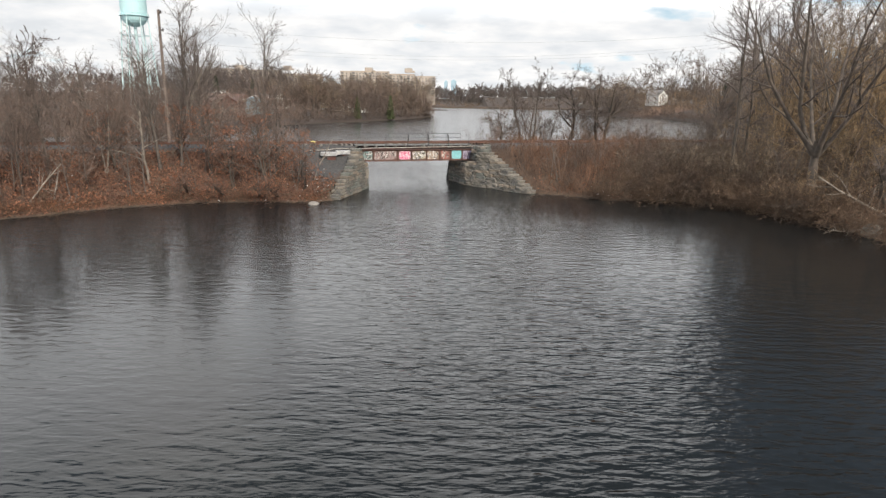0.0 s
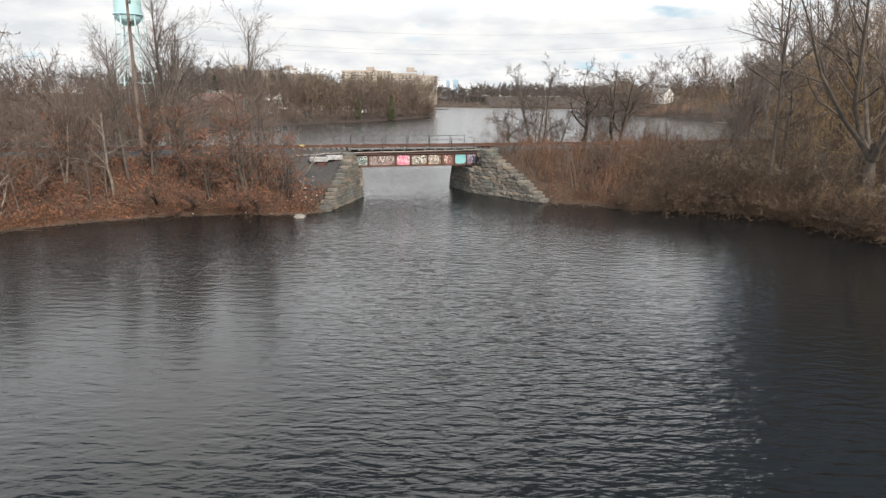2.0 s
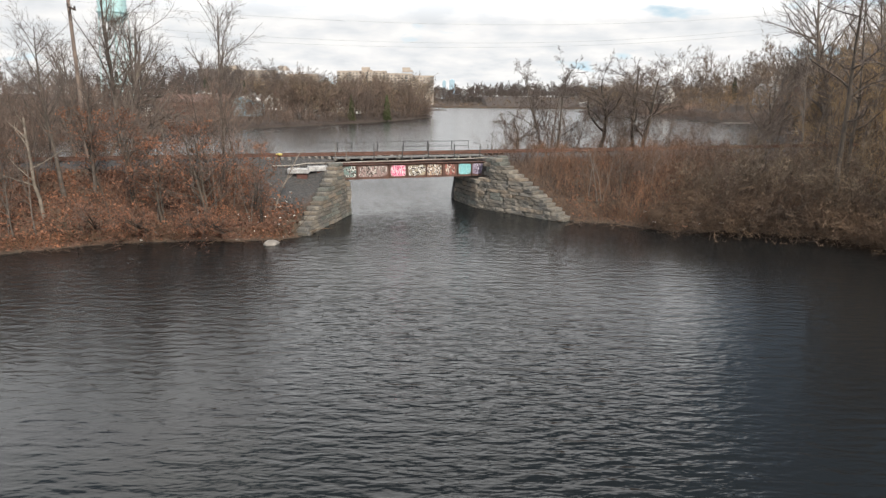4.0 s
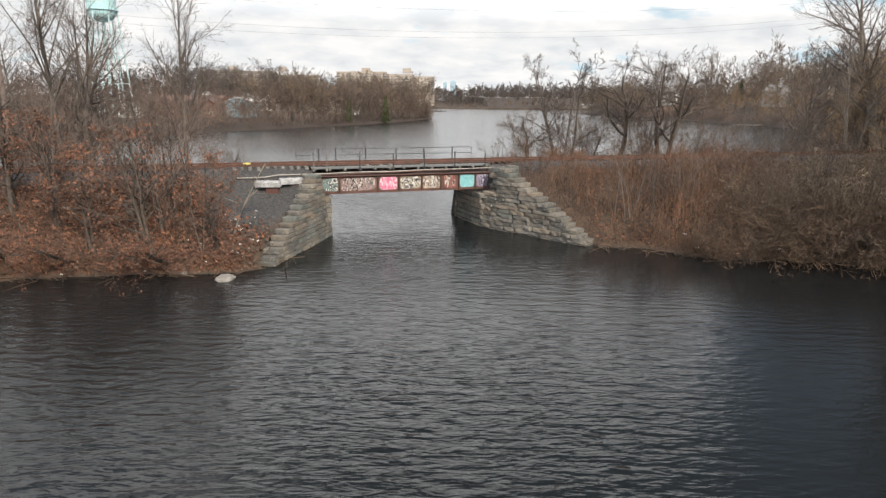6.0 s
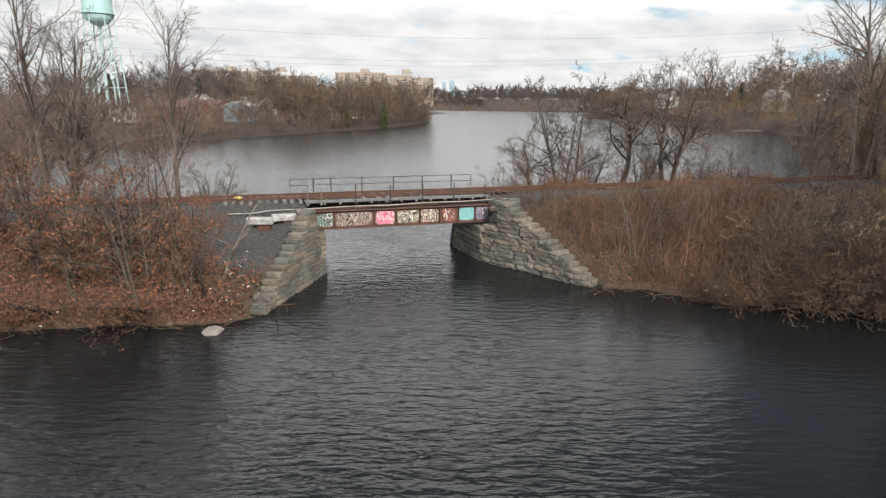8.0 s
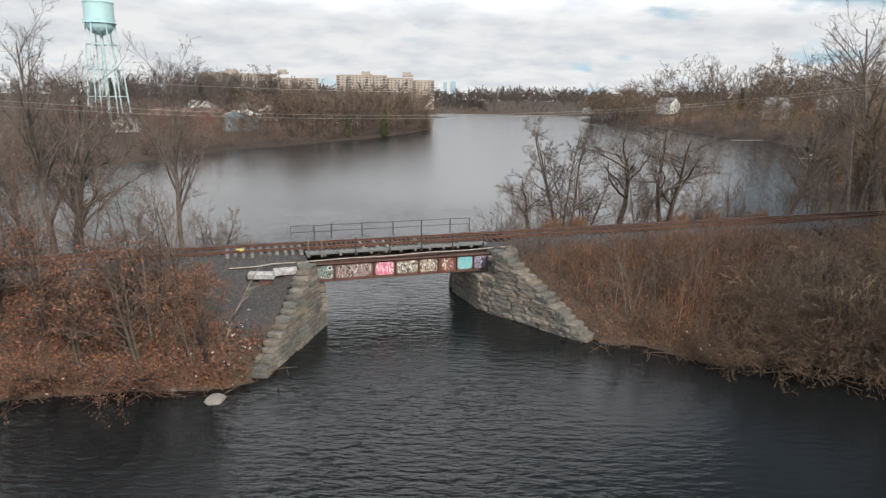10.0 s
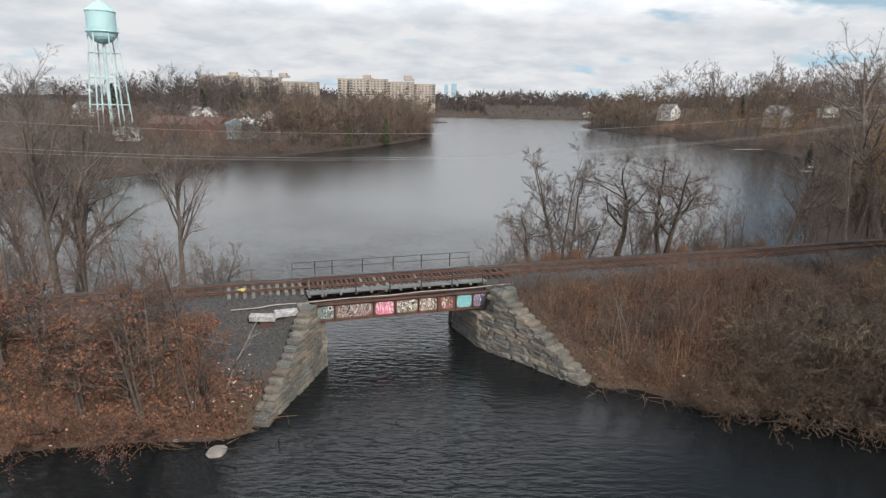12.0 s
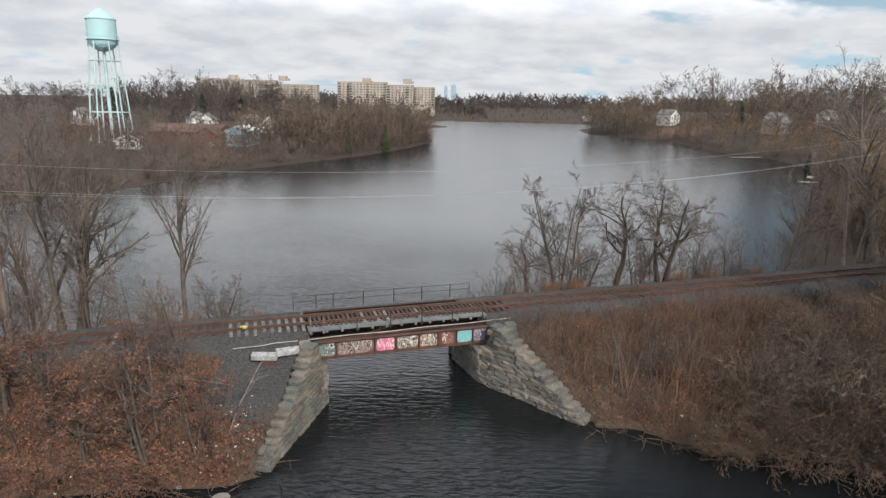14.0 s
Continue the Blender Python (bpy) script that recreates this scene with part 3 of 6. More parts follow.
# ---- stone abutments ----
def stone_mesh(seed):
    r = random.Random(seed)
    bm = box_bm((1, 1, 1))
    bmesh.ops.subdivide_edges(bm, edges=[e for e in bm.edges if abs((e.verts[0].co - e.verts[1].co).x) > 0.5], cuts=1)
    bmesh.ops.bevel(bm, geom=bm.edges[:], offset=0.10, segments=1, affect="EDGES")
    for v in bm.verts:
        v.co += Vector((r.uniform(-0.02, 0.02), r.uniform(-0.035, 0.035), r.uniform(-0.03, 0.03)))
    me = bpy.data.meshes.new("stone")
    bm.to_mesh(me)
    bm.free()
    me.materials.append(M[("stone", "stone_warm", "stone", "stone", "stone_grey", "stone")[seed % 6]])
    return me


STONES = [stone_mesh(i) for i in range(12)]


def lay_stones(parent, line, top, rnd, course=0.37, batter=0.10, inside=1, z_low=-0.25, depth=1.05, longest=1.9):
    """Courses of stones along a face line on the water; top(s) is the wall's height at the length s; inside: +1 when the wall stands left of the line."""
    pts = [Vector((*p, 0)) for p in line]
    cum = [0.0]
    for a, b in zip(pts, pts[1:]):
        cum.append(cum[-1] + (b - a).length)

    def place(s):
        s = min(max(s, 0), cum[-1] - 1e-6)
        i = max(k for k in range(len(cum) - 1) if cum[k] <= s)
        d = (pts[i + 1] - pts[i]).normalized()
        return pts[i] + d * (s - cum[i]), d

    z, k = z_low, 0
    while z < max(top(cum[-1] * i / 60) for i in range(61)) - 0.2:
        hgt = course * rnd.uniform(0.85, 1.12)
        s = None
        grid = [cum[-1] * i / 60 for i in range(61)]
        end = max([g for g in grid if top(g) >= z + hgt * 0.7], default=-1.0)
        begin = min([g for g in grid if top(g) >= z + hgt * 0.7], default=0.0)
        s = begin - (rnd.uniform(0.0, 0.4) if begin < 0.01 else 0.0)
        while s < end - 0.2:
            ln = min(rnd.uniform(0.6, longest), max(end - s, 0.3))
            if 0 < end - s - ln < 0.35:
                ln = end - s
            mid = s + ln / 2
            p, d = place(mid)
            n = Vector((-d.y, d.x, 0)) * inside
            dep = depth * rnd.uniform(0.92, 1.08)
            c = p + n * (dep / 2 + batter * max(z, 0) + rnd.uniform(-0.028, 0.028))
            ob = new("stone", rnd.choice(STONES))
            ob.parent = parent
            x_ax, y_ax = d, n * inside
            m = Matrix(((x_ax.x, y_ax.x, 0, c.x), (x_ax.y, y_ax.y, 0, c.y), (0, 0, 1, z + hgt / 2), (0, 0, 0, 1)))
            tilt = Matrix.Rotation(radians(rnd.uniform(-0.3, 0.3)), 4, "Y")
            ob.matrix_basis = m @ tilt @ Matrix.Diagonal((ln * 0.985, dep, hgt * 0.97, 1))
            s += ln
        z += hgt
        k += 1


def wall_core(parent, line, heights, thick, inside, name="core", batter=0.1):
    """The rubble behind the stones: a solid that follows the face, drawn back a little."""
    bm = bmesh.new()
    rings = []
    for i, ((x, y), h) in enumerate(zip(line, heights)):
        a, b = Vector((*line[max(i - 1, 0)], 0)), Vector((*line[min(i + 1, len(line) - 1)], 0))
        d = (b - a).normalized()
        n = Vector((-d.y, d.x, 0)) * inside
        p = Vector((x, y, 0)) + n * 0.14
        q = p + n * thick
        o = n * batter * h
        rings.append([bm.verts.new(c) for c in ((p.x, p.y, -1), (q.x, q.y, -1), (q.x, q.y, h), (p.x + o.x, p.y + o.y, h))])
    for r0, r1 in zip(rings, rings[1:]):
        for j in range(4):
            bm.faces.new((r0[j], r0[(j + 1) % 4], r1[(j + 1) % 4], r1[j]))
    bm.faces.new(rings[0])
    bm.faces.new(rings[-1][::-1])
    bmesh.ops.recalc_face_normals(bm, faces=bm.faces[:])
    return part(name, bm, "mortar", parent)


def abutments():
    rnd = random.Random(4)
    left = empty("stone_abutment", (0, 0, 0), "grey weathered stone abutment with a stepped wing wall", "bridge abutment", "abutments of the bridge")
    wing = [(-7.95, 63.6), (-8.5, 60.7), (-9.1, 58.0), (-9.55, 55.6)]
    lay_stones(left, wing, lambda s: 4.1 - 3.75 * max(s - 0.3, 0) / 7.9, rnd, inside=-1, depth=0.92, batter=0.19, course=0.26, longest=1.5)
    wall_core(left, wing, [3.6, 2.3, 1.0, 0.15], 1.25, -1, batter=0.19)
    face = [uv(-5.75, 2.4), (-7.95, 63.6)]
    lay_stones(left, face, lambda s: 2.58, rnd, inside=-1, batter=0.0, depth=1.0)
    wall_core(left, face, [2.4, 2.4], 1.6, -1)
    back = [uv(-6.75, 2.6), uv(-6.75, -4.2)]
    lay_stones(left, back, lambda s: 4.0 if s < 6.0 else 4.2, rnd, inside=-1, batter=0.0, z_low=2.5, depth=0.8, course=0.42)
    right = empty("stone_abutment", (0, 0, 0), "grey weathered stone abutment with a curved stepped wing wall", "bridge abutment", "abutments of the bridge")
    curve = [(1.9, 67.45), (2.45, 66.75), (3.2, 66.0), (4.2, 65.15), (5.2, 64.2), (6.3, 63.1), (7.3, 62.1), (8.4, 61.3)]
    lay_stones(right, curve, lambda s: 2.62 if s < 1.25 else 4.25 - 3.9 * max(s - 2.0, 0) / 7.0, rnd, inside=1, depth=1.2, course=0.29, longest=2.2)
    wall_core(right, curve, [2.3, 2.3, 2.5, 2.7, 2.1, 1.4, 0.7, 0.1], 1.2, 1)
    face = [(1.9, 67.45), (0.15, 71.2)]
    lay_stones(right, face, lambda s: 2.58, rnd, inside=-1, batter=0.0, depth=1.0)
    wall_core(right, face, [2.4, 2.4], 1.6, -1)
    back = [uv(6.35, -4.7), uv(6.35, 2.6)]
    lay_stones(right, back, lambda s: 4.0, rnd, inside=-1, batter=0.0, z_low=2.5, depth=0.8, course=0.42)
    crest = [(2.80, 67.40), (4.23, 66.59)]
    lay_stones(right, crest, lambda s: 4.15, rnd, inside=1, batter=0.0, z_low=2.7, depth=0.9, course=0.36)
    behind = [(0.15, 71.2), uv(6.5, 5.5)]
    lay_stones(right, behind, lambda s: 3.4 - 0.3 * s, rnd, inside=-1, batter=0.05)
    cap = new("cap_stone", STONES[4])
    cap.parent = right
    cap["label"] = "orange lichen-covered block"
    cap.matrix_basis = Matrix.Translation((4.19, 67.79, 4.08)) @ Matrix.Rotation(TURN, 4, "Z") @ Matrix.Diagonal((0.8, 0.6, 0.55, 1))


abutments()

# ---- railway bridge ----
def graffiti(name, fill, other, line, ground_col, seed, cover=0.52, half=(0.6, 0.43), band=0.052, size=3.2, lobes=1.5):
    m, nt, bs = nodes_of(name)
    co = nt.nodes.new("ShaderNodeTexCoord").outputs["Object"]
    mp = nd(nt, "ShaderNodeMapping", Vector=co, Location=(seed * 3.7, seed * 1.3, seed * 2.1))
    blob = nd(nt, "ShaderNodeTexNoise", Vector=mp.outputs[0], Scale=1.3, Detail=1.0).outputs["Fac"]
    tall = nd(nt, "ShaderNodeMapping", Vector=mp.outputs[0], Scale=(1.25, 1.0, 0.62))
    form = nd(nt, "ShaderNodeTexNoise", Vector=tall.outputs[0], Scale=size, Detail=0.6, Distortion=1.9).outputs["Fac"]
    wear = nd(nt, "ShaderNodeTexNoise", Vector=co, Scale=14.0, Detail=5.0, Roughness=0.7).outputs["Fac"]
    sp = nd(nt, "ShaderNodeSeparateXYZ", Vector=co)
    d = op(nt, "ADD", op(nt, "POWER", op(nt, "ABSOLUTE", op(nt, "MULTIPLY", sp.outputs[0], 0.93 / half[0])), 4.0), op(nt, "POWER", op(nt, "ABSOLUTE", op(nt, "MULTIPLY", sp.outputs[2], 0.93 / half[1])), 4.0))
    edge = op(nt, "ADD", op(nt, "SUBTRACT", 1.0, d), op(nt, "MULTIPLY", op(nt, "SUBTRACT", blob, 0.5), lobes))
    mask = ramp(nt, edge, 1.0 - cover, 1.06 - cover)
    rim = op(nt, "MULTIPLY", ramp(nt, edge, 0.74 - cover, 0.80 - cover), op(nt, "SUBTRACT", 1.0, mask))
    col = mixc(nt, ramp(nt, form, 0.52, 0.56), fill, other)
    near = op(nt, "ABSOLUTE", op(nt, "SUBTRACT", form, 0.47))
    col = mixc(nt, ramp(nt, near, band + 0.012, band), col, line)
    base = mixc(nt, ramp(nt, wear, 0.4, 0.6), ground_col, (0.09, 0.045, 0.035))
    base = mixc(nt, op(nt, "MULTIPLY", rim, 0.45), base, other)
    col = mixc(nt, mask, base, col)
    col = mixc(nt, op(nt, "MULTIPLY", ramp(nt, wear, 0.44, 0.66), 0.8), col, (0.10, 0.055, 0.042))
    nt.links.new(col, bs.inputs["Base Color"])
    bs.inputs["Roughness"].default_value = 0.65
    return m


def i_girder(length, depth, flange, u0, v, z_top, mat, parent, name):
    bm = box_bm((length, 0.03, depth - 0.06), (u0, v, z_top - depth / 2))
    box_bm((length, flange, 0.035), (u0, v, z_top - 0.0175), bm=bm)
    box_bm((length, flange, 0.035), (u0, v, z_top - depth + 0.0175), bm=bm)
    return part(name, bm, mat, parent)


def bridge():
    b = empty("railway_bridge", at(0, 0), "rusty steel railway bridge with graffiti on its girder", "bridge")
    b.rotation_euler = (0, 0, TURN)
    # the painted outer girder
    gv, zt, zb, u0, u1 = -3.05, 3.78, 2.62, -6.45, 6.25
    mid = (u0 + u1) / 2
    web = part("girder_web", box_bm((u1 - u0, 0.03, zt - zb - 0.05), (mid, gv, (zt + zb) / 2)), "rust", b, "rusty plate girder")
    for z, n in ((zt, "top_flange"), (zb, "bottom_flange")):
        bm = box_bm((u1 - u0, 0.40, 0.035), (mid, gv, z), 0.006)
        box_bm((u1 - u0, 0.018, 0.13), (mid, gv - 0.026, z - 0.075 if z == zt else z + 0.075), bm=bm)
        part(n, bm, "rust", web)
    edges = [u0 + 0.06, -5.05, -2.42, -0.92, 0.72, 2.12, 3.48, 4.72, u1 - 0.06]
    for u in edges:
        bm = box_bm((0.05, 0.15, zt - zb - 0.06), (u, gv - 0.09, (zt + zb) / 2))
        box_bm((0.14, 0.02, zt - zb - 0.3), (u, gv - 0.028, (zt + zb) / 2), bm=bm)
        part("stiffener", bm, "rust", web)
    rust_g = (0.10, 0.05, 0.04)
    paints = [("black and white spray paint", (0.60, 0.64, 0.62), (0.16, 0.26, 0.25), (0.02, 0.02, 0.02), 0.62),
              ("cream and grey spray-painted shapes", (0.55, 0.50, 0.47), (0.34, 0.24, 0.23), (0.03, 0.03, 0.03), 0.62),
              ("pink spray-painted bubble shape", (0.82, 0.26, 0.40), (0.84, 0.62, 0.68), (0.66, 0.12, 0.24), 0.72),
              ("white and black spray-painted shapes", (0.78, 0.77, 0.74), (0.40, 0.36, 0.26), (0.03, 0.03, 0.03), 0.56),
              ("white and black spray-painted shapes", (0.76, 0.72, 0.66), (0.50, 0.36, 0.26), (0.03, 0.03, 0.03), 0.58),
              ("white and brown spray-painted oval", (0.74, 0.64, 0.56), (0.35, 0.10, 0.08), (0.04, 0.03, 0.03), 0.60),
              ("teal spray-painted bubble shape", (0.22, 0.56, 0.60), (0.28, 0.60, 0.63), (0.19, 0.52, 0.56), 0.72),
              ("lavender and grey spray paint", (0.60, 0.57, 0.66), (0.28, 0.26, 0.38), (0.10, 0.08, 0.14), 0.62)]
    for i, (label, fill, other, line, cover) in enumerate(paints):
        a, e = edges[i] + 0.06, edges[i + 1] - 0.06
        bubble = "bubble" in label
        half = (0.60 if i == 2 else 0.46 if i == 5 else (e - a) / 2, (zt - zb - 0.2) / 2)
        mat = graffiti("spray_paint", fill, other, line, rust_g, i + 1, cover, half, lobes=0.6 if bubble else 1.5)
        ob = part("graffiti_panel", box_bm((e - a, 0.008, zt - zb - 0.20)), mat, web, label)
        ob.location = ((a + e) / 2, gv - 0.022, (zt + zb) / 2)
    # girders under the track, with bracing, darker in colour than the outer girder
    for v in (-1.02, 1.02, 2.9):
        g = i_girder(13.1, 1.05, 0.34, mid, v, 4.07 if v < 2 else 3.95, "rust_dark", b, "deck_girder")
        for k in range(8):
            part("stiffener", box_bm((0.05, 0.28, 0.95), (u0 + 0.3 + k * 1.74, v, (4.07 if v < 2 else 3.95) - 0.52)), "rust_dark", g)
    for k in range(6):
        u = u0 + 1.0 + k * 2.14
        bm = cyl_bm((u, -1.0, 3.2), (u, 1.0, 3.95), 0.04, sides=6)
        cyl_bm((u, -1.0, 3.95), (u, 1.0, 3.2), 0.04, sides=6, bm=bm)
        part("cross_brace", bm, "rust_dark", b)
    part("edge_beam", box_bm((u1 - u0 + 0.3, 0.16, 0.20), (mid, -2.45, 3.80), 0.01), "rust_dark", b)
    # walkway boards on brackets beside the track
    for k in range(6):
        ua = -6.75 + k * 2.17
        part("walkway_panel", box_bm((2.14, 1.0, 0.05), (ua + 1.07, -1.46, 4.22), 0.008), "deck", b, "grey walkway grating")
        part("walkway_panel", box_bm((2.14, 0.03, 0.12), (ua + 1.07, -1.97, 4.20), 0.006), "deck", b, "grey edge board")
    for k in range(13):
        u = -6.55 + k * 1.045
        part("bracket", box_bm((0.16, 1.05, 0.16), (u, -1.55, 4.09), 0.015), "tie_end", b, "grey timber bracket")
    stubs = ((-6.6, 0.95), (-5.72, 0.8), (-3.45, 0.95), (-1.07, 0.85), (1.2, 0.95), (3.5, 0.9), (5.85, 0.7))
    for u, h in stubs:
        bm = box_bm((0.07, 0.07, h + 0.35), (u, -2.06, 4.15 + h / 2), 0.008)
        box_bm((0.16, 0.10, 0.16), (u, -2.04, 4.12), bm=bm)
        part("post", bm, "paint_black" if u > -4 else "tie_end", b, "bare black railing post" if u > -4 else "grey railing post")
    posts = (-5.64, -4.35, -2.02, 0.41, 2.70, 5.09)
    for u in posts:
        bm = box_bm((0.07, 0.07, 1.12), (u, 3.28, 4.60), 0.006)
        box_bm((0.15, 0.15, 0.03), (u, 3.28, 4.06), bm=bm)
        part("post", bm, "paint_black", b, "black railing post")
    for z in (5.12, 4.66):
        part("handrail", cyl_bm((-7.35, 3.05, z), (6.75, 3.28, z), 0.022, sides=6), "paint_black", b, "thin black handrail")
    for u, v in ((-7.35, 3.05), (6.75, 3.28)):
        part("handrail", cyl_bm((u, v, 4.05), (u, v, 5.12), 0.022, sides=6), "paint_black", b)
    return b


bridge()


# ---- railway track ----
def track():
    t = empty("railway_track", at(0, 0), "single rusty railway track on worn timber ties", "railway track")
    t.rotation_euler = (0, 0, TURN)
    prof = [(-0.07, 0), (0.07, 0), (0.07, 0.02), (0.012, 0.045), (0.012, 0.12), (0.037, 0.135), (0.037, 0.165), (-0.037, 0.165), (-0.037, 0.135), (-0.012, 0.12), (-0.012, 0.045), (-0.07, 0.02)]
    for v in (-0.7525, 0.7525):
        bm = bmesh.new()
        ring = [[bm.verts.new((u, v + a, 4.295 + c)) for a, c in prof] for u in (-70.0, 70.0)]
        n = len(prof)
        for j in range(n):
            bm.faces.new((ring[0][j], ring[0][(j + 1) % n], ring[1][(j + 1) % n], ring[1][j]))
        bm.faces.new(ring[0])
        bm.faces.new(ring[1])
        bmesh.ops.recalc_face_normals(bm, faces=bm.faces[:])
        part("rail", bm, "rail", t, "rusty steel rail")
    bm = box_bm((0.23, 2.6, 0.20), (0, 0, 0), 0.02)
    me = bpy.data.meshes.new("tie")
    bm.to_mesh(me)
    bm.free()
    me.materials.append(M["tie"])
    grey = me.copy()
    grey.materials[0] = M["tie_end"]
    r = random.Random(8)
    u = -44.0
    while u < 54:
        on = -6.9 < u < 6.6
        ob = new("tie", grey if r.random() < 0.05 or -12 < u < -6.9 else me)
        ob.parent = t
        side = -0.28 if -12 < u < -6.9 and r.random() < 0.85 else 0
        ob.matrix_basis = Matrix.Translation((u, r.uniform(-0.05, 0.05) + side, 4.20 + (0 if on else r.uniform(-0.02, 0.01)))) @ Matrix.Rotation(radians(r.uniform(-1.5, 1.5)), 4, "Z")
        u += 0.34 if on else r.uniform(0.5, 0.58)


track()

# ---- trees ----
def tree_meshes(seed, h=13.0, r=0.20, stems=1, splay=0.05, limbs=13, t0=0.28, ang=(28, 62), spread=0.48, sub=8, twigs=7, fine=3, curl=0.10, up=0.05, bend=0.05, twig_r=0.0, lite=False, fork_h=0.0):
    rng = np.random.default_rng(seed)
    a = rng.uniform(0, 2 * np.pi, stems)
    d = np.stack([np.cos(a) * splay, np.sin(a) * splay, np.ones(stems)], 1)
    d /= np.linalg.norm(d, axis=1, keepdims=True)
    p0 = np.stack([np.cos(a) * r * (stems > 1), np.sin(a) * r * (stems > 1), np.full(stems, -0.4)], 1)
    p0[:, 2] += fork_h
    ht = h * rng.uniform(0.82, 1.0, stems) if stems > 1 else np.array([h])
    n0 = 5 if lite else 9
    trunk = wander(rng, p0, d, ht, n0, bend * (2 if lite else 1), 0.02)
    tr = r * np.linspace(1, 0.12, n0)[None] ** 0.9 * rng.uniform(0.75, 1.0, (stems, 1))
    tr[:, 0] *= 1.35
    l, lr = fork(rng, trunk, tr, limbs, t0, 0.97, *ang, spread, 4 if lite else 6, curl, up, 0.58, 0.3)
    b, br = fork(rng, l, lr, sub, 0.2, 0.98, 25, 62, 0.46, 3 if lite else 4, curl * 1.15, up * 0.8, 0.46, 0.3)
    br = np.maximum(br, 0.008 + twig_r)
    t, tw = fork(rng, b, br, twigs, 0.15, 0.99, 22, 60, 0.5, 2, curl * 1.2, up * 0.5, 0.58, 0.5)
    tw = np.maximum(tw, 0.0055 + twig_r)
    stems_limbs = [tube_arrays(trunk, tr, 4 if lite else 8), tube_arrays(l, lr, 3 if lite else 5)]
    if fork_h:      # one bole below the fork
        bole = np.stack([np.zeros(4), np.linspace(0, 0.1, 4), np.linspace(-0.5, fork_h + 0.5, 4)], 1)[None]
        stems_limbs.append(tube_arrays(bole, np.array([[2.1, 1.7, 1.6, 1.0]]) * r, 9))
    wood = merge(stems_limbs)
    chunks = [tube_arrays(b, br, 3), ribbon_arrays(t, tw, seed)]
    if fine:
        f, fr = fork(rng, t, tw, fine, 0.2, 0.99, 20, 55, 0.62, 2, 0.1, 0.03, 0.75, 0.6)
        chunks.append(ribbon_arrays(f, np.maximum(fr, 0.0045 + twig_r), seed))
    crown = merge(chunks)
    return mesh_np("trunk", *wood, True), mesh_np("crown", *crown), t[:, -1]


def tree_proto(kind, label, meshes, bark="bark", twig="twig", group="", category="tree"):
    e = empty(kind, (0, 0, -60), label, category, group)
    link_mesh("trunk", meshes[0], bark, e)
    link_mesh("crown", meshes[1], twig, e, "bare twigs")
    return e


def leaf_mesh(points, rng, per, size, spread):
    """Small folded leaves round the given points."""
    c = np.repeat(points, per, 0) + rng.normal(0, spread, (len(points) * per, 3))
    n = len(c)
    a = rng.normal(0, 1, (n, 3))
    a /= np.linalg.norm(a, axis=1, keepdims=True)
    b = np.cross(a, rng.normal(0, 1, (n, 3)))
    b /= np.linalg.norm(b, axis=1, keepdims=True)
    k = np.cross(a, b)
    s = size * rng.uniform(0.6, 1.3, (n, 1))
    v = np.stack([c - a * s, c + b * s * 0.55 + k * s * 0.25, c + a * s, c - b * s * 0.55 + k * s * 0.25], 1).reshape(-1, 3)
    i = np.arange(n)[:, None] * 4
    f = np.concatenate([i + np.array([[0, 1, 2]]), i + np.array([[0, 2, 3]])], 0)
    return mesh_np("leaves", v, f)


